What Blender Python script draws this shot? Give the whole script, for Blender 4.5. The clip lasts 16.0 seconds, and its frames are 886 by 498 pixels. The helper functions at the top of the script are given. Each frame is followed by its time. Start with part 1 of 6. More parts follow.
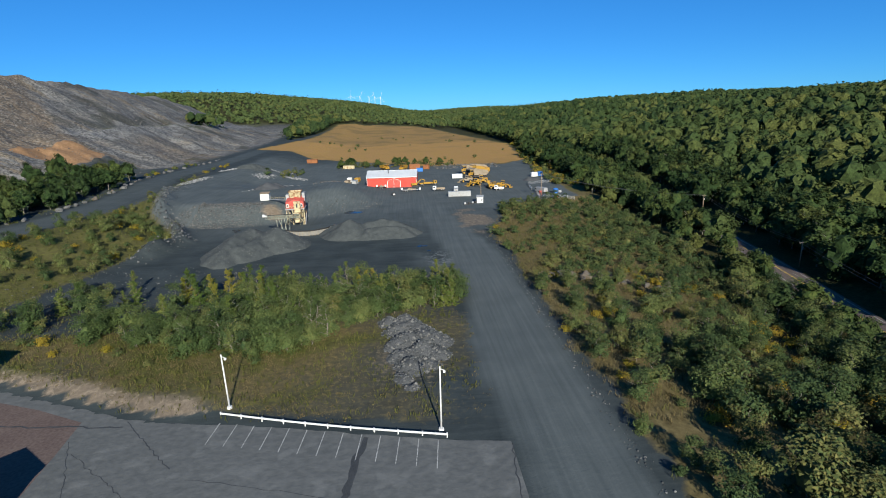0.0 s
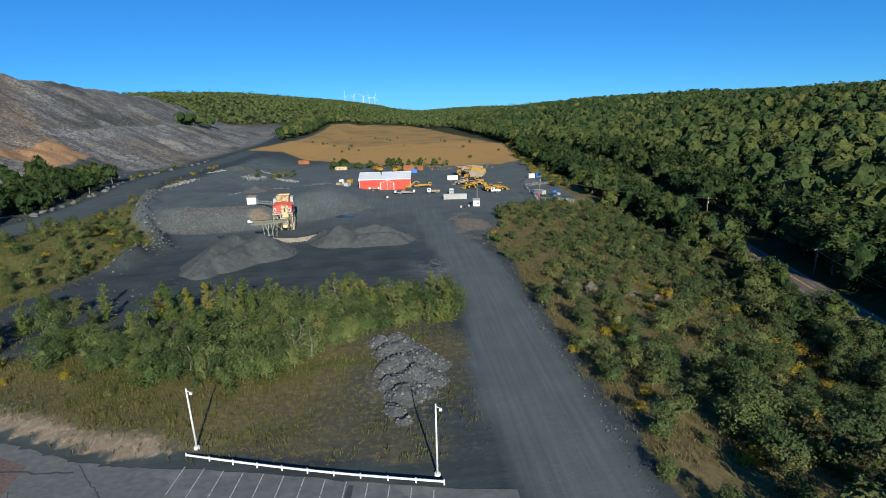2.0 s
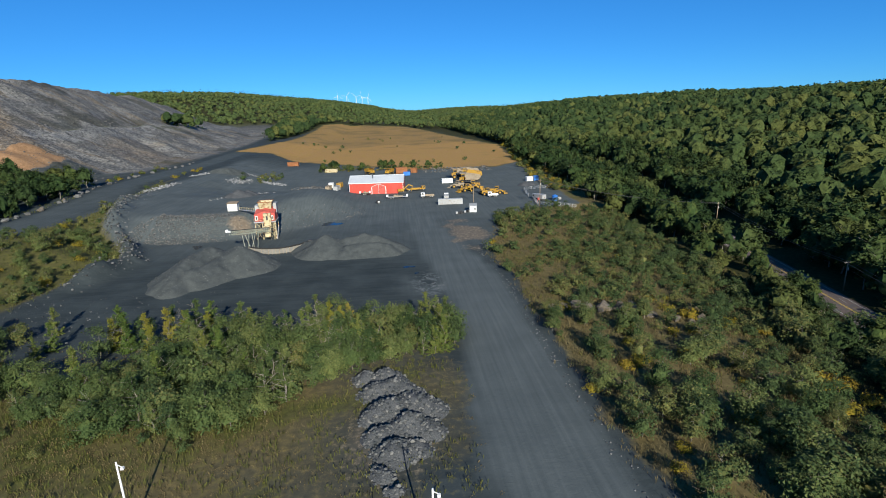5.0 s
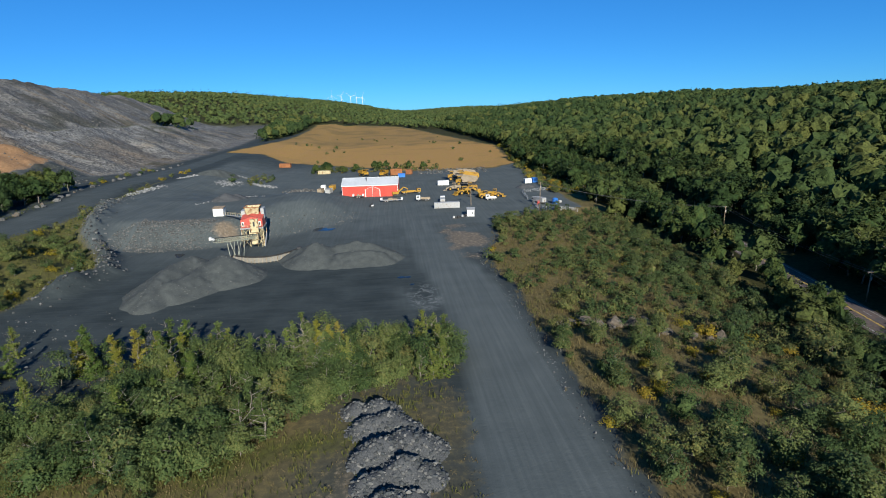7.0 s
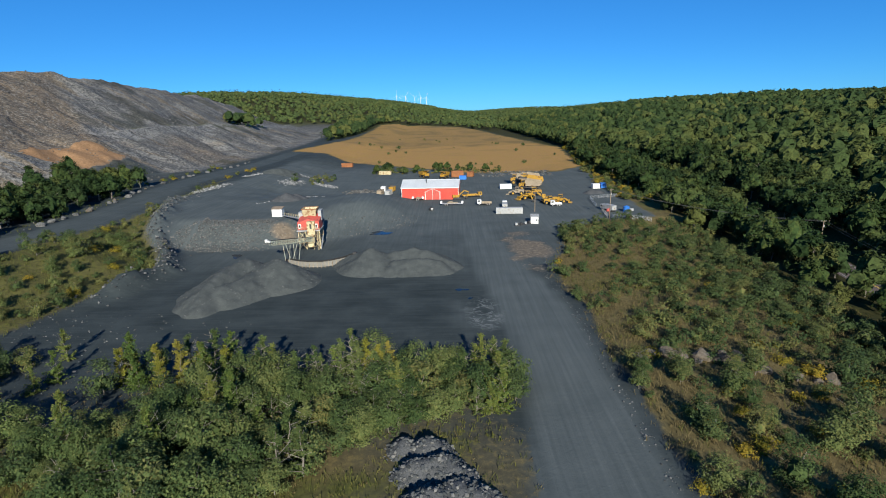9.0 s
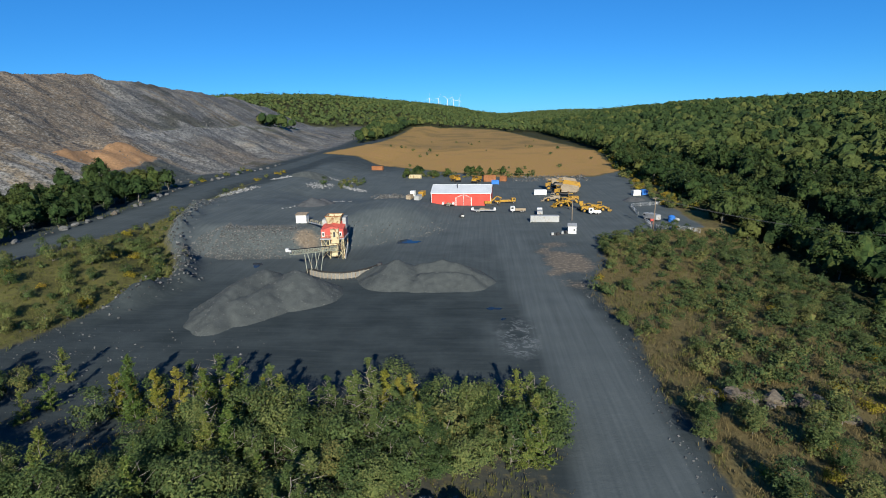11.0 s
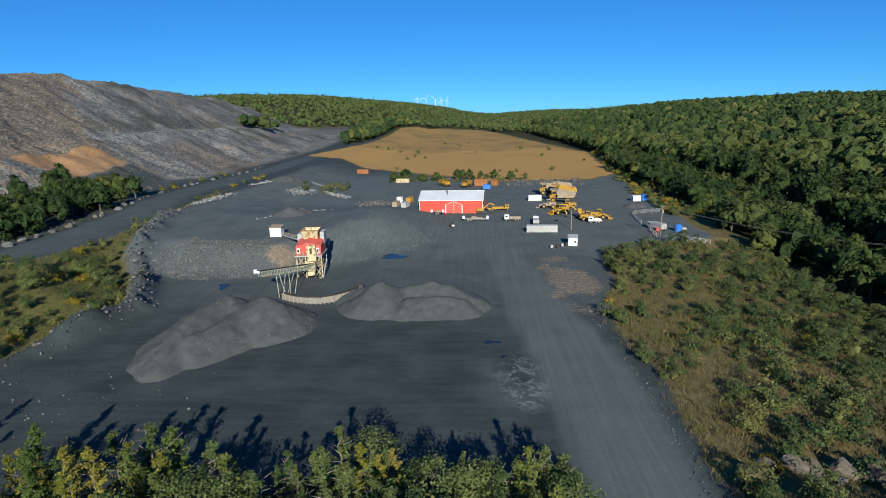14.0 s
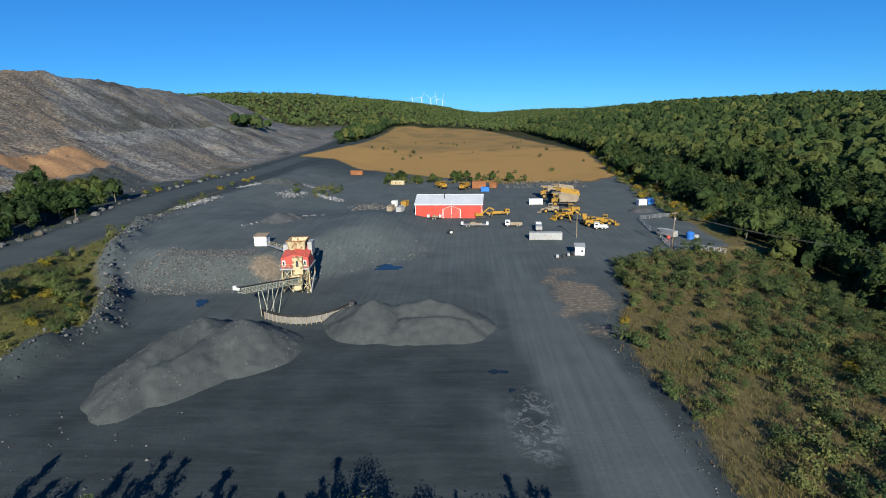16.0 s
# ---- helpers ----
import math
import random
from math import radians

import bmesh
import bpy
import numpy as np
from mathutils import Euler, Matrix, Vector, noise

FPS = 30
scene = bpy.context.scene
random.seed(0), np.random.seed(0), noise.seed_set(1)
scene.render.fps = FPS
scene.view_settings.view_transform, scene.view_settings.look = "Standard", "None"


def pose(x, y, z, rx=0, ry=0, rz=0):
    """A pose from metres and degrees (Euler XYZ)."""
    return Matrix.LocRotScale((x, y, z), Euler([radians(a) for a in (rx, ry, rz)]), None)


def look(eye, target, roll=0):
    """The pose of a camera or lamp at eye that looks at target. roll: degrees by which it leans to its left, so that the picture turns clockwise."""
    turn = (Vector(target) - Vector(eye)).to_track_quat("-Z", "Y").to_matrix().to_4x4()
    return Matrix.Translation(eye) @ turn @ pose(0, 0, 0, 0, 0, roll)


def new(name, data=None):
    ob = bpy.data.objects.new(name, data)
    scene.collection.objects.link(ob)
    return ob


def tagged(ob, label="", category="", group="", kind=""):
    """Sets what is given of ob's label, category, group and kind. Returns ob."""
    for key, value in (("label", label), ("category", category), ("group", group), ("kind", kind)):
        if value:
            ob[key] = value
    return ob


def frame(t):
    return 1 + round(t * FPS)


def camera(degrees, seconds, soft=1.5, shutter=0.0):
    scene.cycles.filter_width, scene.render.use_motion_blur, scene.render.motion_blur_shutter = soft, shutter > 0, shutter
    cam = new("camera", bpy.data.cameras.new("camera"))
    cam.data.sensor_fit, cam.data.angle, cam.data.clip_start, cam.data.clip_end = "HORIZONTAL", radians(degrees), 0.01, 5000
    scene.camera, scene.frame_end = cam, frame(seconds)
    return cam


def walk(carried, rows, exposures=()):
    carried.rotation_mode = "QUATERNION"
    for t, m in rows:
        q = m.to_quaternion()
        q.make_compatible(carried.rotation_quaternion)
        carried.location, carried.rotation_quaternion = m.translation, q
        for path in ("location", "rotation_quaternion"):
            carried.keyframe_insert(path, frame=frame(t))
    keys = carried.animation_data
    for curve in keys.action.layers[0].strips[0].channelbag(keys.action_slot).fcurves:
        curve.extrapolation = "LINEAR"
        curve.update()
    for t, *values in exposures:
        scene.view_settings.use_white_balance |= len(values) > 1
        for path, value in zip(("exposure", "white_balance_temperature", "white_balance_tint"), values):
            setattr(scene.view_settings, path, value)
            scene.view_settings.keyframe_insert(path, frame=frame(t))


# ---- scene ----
cam = camera(78.8, 16.0, 1.0)
PATH = [
    (0, (-0.473, -10.489, 44.236), (-0.354, -8.558, 43.73), -1.7),
    (0.5, (-0.413, -8.053, 44.236), (-0.288, -6.122, 43.729), -1.6),
    (1, (-0.272, -5.593, 44.203), (-0.144, -3.663, 43.696), -1.6),
    (1.5, (-0.138, -3.083, 44.208), (-0.003, -1.153, 43.7), -1.7),
    (2, (0.09, -0.627, 44.18), (0.228, 1.302, 43.673), -1.7),
    (2.5, (0.231, 1.891, 44.174), (0.375, 3.82, 43.665), -1.7),
    (3, (0.317, 4.39, 44.157), (0.462, 6.319, 43.65), -1.7),
    (3.5, (0.391, 6.917, 44.125), (0.542, 8.845, 43.617), -1.7),
    (4, (0.562, 9.365, 44.071), (0.715, 11.293, 43.564), -1.7),
    (6.5, (1.063, 21.692, 44.06), (1.24, 23.618, 43.552), -1.7),
    (7, (1.156, 24.127, 44.065), (1.335, 26.053, 43.557), -1.7),
    (7.5, (1.276, 26.553, 44.078), (1.456, 28.479, 43.57), -1.7),
    (8, (1.356, 29.022, 44.085), (1.534, 30.948, 43.577), -1.7),
    (8.5, (1.352, 31.571, 44.115), (1.505, 33.499, 43.608), -1.7),
    (9, (1.235, 34.25, 44.147), (1.198, 36.186, 43.646), -1.4),
    (9.2, (1.201, 35.35, 44.146), (1.091, 37.284, 43.65), -1.2),
    (9.7, (1.13, 38.12, 44.135), (0.962, 40.054, 43.643), -1.3),
    (11.5, (0.786, 48.809, 44.119), (0.646, 50.743, 43.628), -1.4),
    (12, (0.559, 51.736, 44.158), (0.425, 53.67, 43.667), -1.5),
    (12.5, (0.278, 54.616, 44.235), (0.148, 56.551, 43.744), -1.4),
    (13, (0.036, 57.538, 44.343), (-0.087, 59.472, 43.852), -1.4),
    (13.5, (-0.189, 60.467, 44.472), (-0.305, 62.402, 43.98), -1.4),
    (14, (-0.468, 63.495, 44.625), (-0.576, 65.43, 44.134), -1.4),
    (14.5, (-0.811, 66.59, 44.79), (-0.915, 68.525, 44.297), -1.3),
    (15, (-1.184, 69.622, 44.903), (-1.281, 71.557, 44.41), -1.2),
    (15.5, (-1.517, 72.74, 44.957), (-1.612, 74.676, 44.462), -1.3),
    (16, (-1.852, 76.049, 44.949), (-1.943, 77.984, 44.454), -1.3),
]
walk(cam, [(t, look(e, g, r)) for t, e, g, r in PATH])

# ---- world and light ----
SUN_EL, SUN_AZ = radians(23.5), radians(8.5)
sun_dir = Vector((math.sin(SUN_AZ) * math.cos(SUN_EL), -math.cos(SUN_AZ) * math.cos(SUN_EL), math.sin(SUN_EL)))
world = bpy.data.worlds.new("sky")
scene.world = world
world.use_nodes = True
wn = world.node_tree
sky = wn.nodes.new("ShaderNodeTexSky")
sky.sky_type, sky.sun_disc = "NISHITA", False
sky.sun_elevation, sky.sun_rotation = SUN_EL, math.pi - SUN_AZ
sky.altitude, sky.air_density, sky.dust_density, sky.ozone_density = 1500, 0.75, 0.0, 5.0
wn.nodes["Background"].inputs[1].default_value = 0.05
tint = wn.nodes.new("ShaderNodeMix")
tint.data_type, tint.blend_type = "RGBA", "MULTIPLY"
tint.inputs[0].default_value, tint.inputs[7].default_value = 1.0, (0.426, 1.036, 1.406, 1)
wn.links.new(sky.outputs[0], tint.inputs[6])
even = wn.nodes.new("ShaderNodeMix")
even.data_type = "RGBA"
even.inputs[0].default_value, even.inputs[7].default_value = 0.38, (0.14, 2.68, 7.95, 1)
wn.links.new(tint.outputs[2], even.inputs[6])
wn.links.new(even.outputs[2], wn.nodes["Background"].inputs[0])
sun = new("sun", bpy.data.lights.new("sun", "SUN"))
sun.data.energy, sun.data.angle, sun.data.color = 5.0, radians(0.5), (1.0, 0.955, 0.83)
sun.matrix_world = look(sun_dir * 300, (0, 0, 0))
scene.view_settings.exposure = 0.85


# ---- helpers of this scene ----
def sm(a, b, v):
    u = np.clip((v - a) / (b - a), 0, 1)
    return u * u * (3 - 2 * u)


def fbm(x, y, scale, octaves=4, seed=0):
    """Smooth value noise in about -1..1, vectorised."""
    x, y = np.asarray(x, float) / scale, np.asarray(y, float) / scale
    out, amp, tot = 0, 1.0, 0
    for o in range(octaves):
        xi, yi = np.floor(x).astype(np.int64), np.floor(y).astype(np.int64)
        fx, fy = x - xi, y - yi
        fx, fy = fx * fx * (3 - 2 * fx), fy * fy * (3 - 2 * fy)

        def rnd(a, b):
            n = (a * 374761393 + b * 668265263 + (seed + o) * 1442695041) & 0x7FFFFFFF
            n = ((n ^ (n >> 13)) * 1274126177) & 0x7FFFFFFF
            return ((n ^ (n >> 16)) & 0xFFFF) / 32767.5 - 1
        v = (rnd(xi, yi) * (1 - fx) + rnd(xi + 1, yi) * fx) * (1 - fy) + (rnd(xi, yi + 1) * (1 - fx) + rnd(xi + 1, yi + 1) * fx) * fy
        out, tot = out + v * amp, tot + amp
        x, y, amp = x * 2.03 + 11.3, y * 2.03 + 7.7, amp * 0.5
    return out / tot


# ---- the lie of the land ----
def lot_edge(x):
    return np.interp(x, [-120, -71, -55, -44, -37, -29, 2, 14], [95, 77, 70, 65, 63, 62, 55, 53])


def road_x(y):
    return np.interp(y, [0, 60, 120, 170, 215, 260, 325, 400, 460, 560, 660, 820, 1200], [-190, -170, -152, -141, -133, -134, -144, -148, -146, -150, -152, -140, -120])


def road_z(y):
    return np.interp(y, [0, 120, 200, 300, 400, 550, 650], [5, 6, 7, 9, 7.5, 3, 1.5])


def berm_x(y):
    return np.interp(y, [60, 100, 140, 183, 202, 217, 258, 300, 400], [-118, -104, -92, -82, -92, -103, -118, -124, -132])


def toe_x(y):
    return np.interp(y, [0, 150, 240, 290, 330, 376, 468, 560, 700, 900, 1100], [-250, -226, -200, -174, -166, -165, -167, -167, -173, -196, -230])


def field_l(y):
    return np.interp(y, [410, 420, 470, 584, 800, 1180, 1310], [24, 10, -40, -162, -141, -144, -58])


def field_r(y):
    return np.interp(y, [410, 450, 652, 1190, 1310], [70, 103, 124, 55, 20])


def yard_r(y):
    return np.interp(y, [0, 60, 115, 150, 178, 192, 204, 218, 232, 246, 252, 330, 420, 600], [27, 27.5, 27, 28, 26, 30, 35, 36, 39, 60, 82, 84, 92, 120])


def highway_x(y):
    return np.interp(y, [-100, 119, 300, 700, 1400, 4000], [67, 107.5, 141, 160, 130, 150])


def bench_y(x):
    return np.interp(x, [-140, -100, -91, -82, -60, -53, -40, -33, -17, -10], [192, 198, 210, 206, 207, 214, 220, 226, 241, 250])


def heap_mask(x, y):
    return sm(-2, 6, toe_x(y) - x) * sm(1250, 1000, y)


def land(x, y, fine=True):
    x, y = np.asarray(x, float), np.asarray(y, float)
    z = 0.25 * fbm(x, y, 35, 3, 5)
    # raised bank beyond the car park
    e = y - lot_edge(x)
    z = z + 1.6 * sm(0.3, 5, e) * sm(-24, -34, x) * sm(125, 95, y)
    z = np.where(e < 0.5, z * sm(-0.5, 0.5, x - 12) * 0, z)
    # slope down to the public road
    d = x - yard_r(y)
    z = z - 6.3 * sm(0, np.maximum(12, highway_x(y) - 8 - yard_r(y)), d) * sm(420, 250, y) + 0.5 * fbm(x, y, 14, 3, 9) * sm(2, 12, d) * sm(5, 9, np.abs(x - highway_x(y)))
    # wooded hill
    hx = np.maximum(0, x - highway_x(y) - 9)
    hill = 52 * (1 - np.exp(-hx / 330.0)) * 1.22
    hill = hill * (1 - 0.17 * sm(300, 850, hx)) * (1 + 0.10 * fbm(x, y, 420, 2, 23)) * (1 - 0.55 * sm(1300, 3200, y)) + 7 * fbm(x, y, 260, 3, 21) * sm(0, 150, hx)
    z = z + hill
    # bench behind the crusher
    w = np.interp(x, [-104, -90, -60, -52, -44], [45, 19, 15, 18, 34])
    b = (6.8 + 1.6 * sm(-54, -44, x) * sm(320, 280, y)) * sm(0, w, y - bench_y(x)) * sm(-13, -38, x) * (1 - sm(268, 335, y) * sm(-118, -85, x))
    b = b + 0.5 * fbm(x, y, 8, 3, 33) * sm(0.3, 2, b) * sm(6.6, 5, b)
    # haul road terrace
    rx, rz, bx = road_x(y), road_z(y), berm_x(y)
    l = (rz) * sm(bx - 1, bx - np.interp(y, [140, 200, 260], [45, 26, 10]), x) * sm(1400, 700, y)
    side = np.abs(x - rx)
    l = l + 0.7 * fbm(x, y, 9, 3, 41) * sm(9, 13, side) * sm(bx + 3, bx - 6, x)
    z = z * sm(-60, -30, x) + np.maximum(np.maximum(b, l), z * sm(-30, -60, x))
    # berm of waste rock
    bw = np.exp(-((x - bx) / 3.2) ** 2) * sm(150, 172, y) * sm(300, 250, y)
    z = z + bw * (4.0 + 2.6 * fbm(x, y, 5, 3, 51))
    # spoil heap
    t = toe_x(y) - x
    zl = np.interp(y, [0, 380, 450, 535, 612, 845, 1000], [30, 31, 33, 35, 33.5, 27, 18])
    zc = np.interp(y, [0, 300, 464, 501, 545, 608, 727, 890, 1050, 1250], [70, 74, 79, 82, 79, 75, 72, 66, 50, 20])
    wl = 78.0 + 4 * fbm(x, y, 45, 2, 67)
    hz = np.where(t < wl, zl * np.clip(t / wl, 0, 1), np.where(t < wl + 11, zl + 1.0, zl + 1 + (zc - zl) * np.clip((t - wl - 11) / 78.0, 0, 1)))
    step_ = 7.0
    hq = hz / step_ + 0.35 * fbm(x, y, 70, 2, 63)
    hq = np.floor(hq) + sm(0.18, 0.92, hq - np.floor(hq))
    hz = np.where(t < wl, 0.8 * hz + 0.2 * hq * step_, 0.85 * hz + 0.15 * hq * step_)
    rough = fbm(x, y, 30, 5, 61) * 4.2 + 3.6 * np.abs(fbm(x * 0.25 + 0.15 * y, y, 15, 4, 65)) - 1.5 + 1.5 * fbm(x, y, 9, 3, 69) + 2.2 * fbm(x * 0.35 + y, y * 0.2, 16, 3, 71)
    hm = sm(0, 25, t)
    hz = hz + 0.8 * rough * hm
    k = sm(1250, 1000, y)
    z = np.where(t > 0, np.maximum(z, z * (1 - hm) + hz * k), z)
    # far hills
    fl = np.interp(x, [-2600, -900, -630, -521, -350, -132, 50, 260], [98, 103, 101, 96, 76, 42, 12, 4])
    z = z + fl * sm(850, 2000, y) * sm(300, 60, x) + 6 * fbm(x, y, 300, 3, 81) * sm(900, 1500, y)
    z = z + 14 * sm(3000, 4000, y) * (1 + 0.4 * fbm(x, y, 500, 2, 91))
    return z


def road_l(y):
    return np.interp(y, [0, 54, 60, 87, 113, 139, 194, 250], [12, 12, 11, 9, 12.5, 11, 6, 0])


def road_r(y):
    return np.interp(y, [0, 57, 116, 150, 183, 205, 250], [27, 28.5, 28.5, 28, 24, 20, 15])


def packed(x, y, n):
    """Wheel-packed lighter fines on the roads."""
    a = sm(-1, 2.5, x - road_l(y) + n) * sm(-1, 2.5, road_r(y) - x + n) * sm(310, 250, y)
    h = sm(10, 7, np.abs(x - road_x(y)) + n) * sm(700, 500, y)
    yd = (0.95 + 0.35 * n) * (0.55 * sm(168, 200, y + 10 * n) + 0.45 * sm(205, 250, y + 8 * n + 0.2 * np.maximum(0, -x))) * sm(520, 420, y) * sm(-128, -118, x + 4 * n)
    salt = 1.2 * sm(0.05, 0.35, n) * np.exp(-((x - 6.5) / 4.5) ** 2 - ((y - 150) / 10) ** 2)
    return np.clip(np.maximum(np.maximum(a, 0.5 * h), yd) + salt, 0, 1)


def zones(x, y):
    """Cover of the ground: dry grass, green cover, tan soil | spoil rock, woodland, asphalt-grey fines."""
    n = fbm(x, y, 9, 4, 101)
    n2 = fbm(x, y, 30, 3, 111)
    field = sm(-4, 4, x - field_l(y) + 5 * n) * sm(-4, 4, field_r(y) - x + 5 * n) * sm(405, 425, y) * sm(1330, 1280, y)
    e = y - lot_edge(x)
    bank = (1 - 0.85 * sm(-46, -56, x + 3 * n) * sm(95, 101, y + 5 * n)) * sm(0.5, 4, e + n) * sm(128, 112, y + 6 * n) * sm(13, 9, x + 2 * n)
    scrub = sm(0.5, 5, x - yard_r(y) + 3 * n)
    left = sm(0, -7, x - berm_x(y) - 2 + 3 * n) * sm(9, 13, np.abs(x - road_x(y)) + n) * sm(420, 330, y)
    left = left * np.where(x < road_x(y), 0.5 * sm(320, 290, y), 1.0)
    far = np.where(x < 0, sm(640, 760, y), sm(430, 520, y)) * (1 - field) * sm(14, 22, np.abs(x - road_x(y)) + 4 * n) * sm(0, 40, x - toe_x(y))
    far = np.maximum(far, sm(1000, 1300, y))
    heap = heap_mask(x, y)
    wood = np.maximum(sm(8, 16, x - yard_r(y)) * sm(40, 30, highway_x(y) - x), far) * (1 - field)
    dry = np.clip(field * (1 - 0.05 * sm(-0.1, 0.45, n2) - 0.07 * sm(640, 760, y + 60 * n2)) + np.clip(0.75 * bank * (0.75 + 0.5 * n2) + 0.72 * scrub + 0.6 * left, 0, 0.8), 0, 1)
    green = np.clip(0.35 * bank * (1 + n2 + n) + scrub * (0.30 + 0.45 * n2) + left * 0.5 + far, 0, 1) * (1 - 0.85 * field)
    tan = 0.56 * sm(1.3, 0.4, np.sqrt(((x - 26) / 11) ** 2 + ((y - 204) / 25) ** 2) + 0.7 * n) + sm(0.3, 1.5, e) * sm(9, 4, e + 2 * n) * sm(-28, -36, x) * 0.62
    tan = tan + 0.75 * np.exp(-(((x + 58) / 6) ** 2 + ((y - 218) / 6) ** 2)) + 0.5 * np.exp(-(((x + 2) / 12) ** 2 + ((y - 80) / 16) ** 2)) 
    tt = toe_x(y) - x
    tan = tan + heap * sm(330, 333, y + 2 * n) * sm(391, 388, y + 2 * n) * sm(46, 48.5, tt + 3 * n + 0.08 * (390 - y)) * sm(71, 69.5, tt + 1.2 * n) * 1.5
    slide = np.clip(sm(328, 332, y + 3 * n) * sm(391, 388, y + 3 * n) * sm(49, 45, tt + 2 * n + 0.08 * (390 - y)) + 0.7 * sm(0.25, 0.45, n2 + 0.35 * n) * sm(430, 470, y), 0, 1)
    lip = heap * sm(64, 72, tt + 7 * n) * sm(100, 86, tt + 8 * n) * sm(405, 430, y) * np.clip(0.75 + 0.6 * n2, 0, 1)
    return (dry * (1 - heap), green * (1 - heap) + lip, np.clip(tan, 0, 1)), (heap * (1 - 0.85 * slide), wood * (1 - heap) + heap * np.clip(sm(66, 74, tt + 4 * n) * sm(12, -12, y - 420 - 0.9 * (tt - 80) + 10 * n2) + 0.55 * sm(435, 455, y + 14 * n) * sm(525, 500, y + 20 * n) * sm(66, 56, tt + 8 * n) + 0.4 * sm(0.2, 0.5, n2), 0, 1), packed(x, y, n))


# ---- materials ----
def material(name, rough=0.9):
    m = bpy.data.materials.new(name)
    m.use_nodes = True
    b = m.node_tree.nodes["Principled BSDF"]
    b.inputs["Roughness"].default_value = rough
    b.inputs["Specular IOR Level"].default_value = 0.25 if rough < 0.75 else 0.06
    return m, m.node_tree, b


def mottled(name, dark, light, scale=1.0, rough=0.85, bump=0.3, metal=0.0, spot=None, spot_amount=0.5, detail=6):
    """Two-scale mottled surface: broad variation, fine grain and, if given, spots of wear."""
    m, t, b = material(name, rough)
    b.inputs["Metallic"].default_value = metal
    co = t.nodes.new("ShaderNodeTexCoord")
    n1, n2 = t.nodes.new("ShaderNodeTexNoise"), t.nodes.new("ShaderNodeTexNoise")
    n1.inputs["Scale"].default_value, n2.inputs["Scale"].default_value = scale * 0.35, scale * 4
    n1.inputs["Detail"].default_value, n2.inputs["Detail"].default_value = detail, detail
    add = t.nodes.new("ShaderNodeMath")
    add.operation = "MULTIPLY_ADD"
    add.inputs[1].default_value = 0.55
    ramp = t.nodes.new("ShaderNodeValToRGB")
    ramp.color_ramp.elements[0].position, ramp.color_ramp.elements[1].position = 0.55, 0.95
    ramp.color_ramp.elements[0].color, ramp.color_ramp.elements[1].color = (*dark, 1), (*light, 1)
    for n in (n1, n2):
        t.links.new(co.outputs["Object"], n.inputs["Vector"])
    t.links.new(n1.outputs[0], add.inputs[0])
    t.links.new(n2.outputs[0], add.inputs[2])
    t.links.new(add.outputs[0], ramp.inputs[0])
    col = ramp.outputs[0]
    if spot:
        n3 = t.nodes.new("ShaderNodeTexNoise")
        n3.inputs["Scale"].default_value, n3.inputs["Detail"].default_value = scale * 1.3, 8
        t.links.new(co.outputs["Object"], n3.inputs["Vector"])
        r3 = t.nodes.new("ShaderNodeValToRGB")
        r3.color_ramp.elements[0].position, r3.color_ramp.elements[1].position = 0.62 - 0.2 * spot_amount, 0.72 - 0.2 * spot_amount
        mix = t.nodes.new("ShaderNodeMix")
        mix.data_type = "RGBA"
        t.links.new(n3.outputs[0], r3.inputs[0])
        t.links.new(r3.outputs[0], mix.inputs[0])
        t.links.new(col, mix.inputs[6])
        mix.inputs[7].default_value = (*spot, 1)
        col = mix.outputs[2]
    t.links.new(col, b.inputs["Base Color"])
    if bump:
        bp = t.nodes.new("ShaderNodeBump")
        bp.inputs["Strength"].default_value, bp.inputs["Distance"].default_value = bump, 0.1 / scale
        t.links.new(n2.outputs[0], bp.inputs["Height"])
        t.links.new(bp.outputs[0], b.inputs["Normal"])
    return m


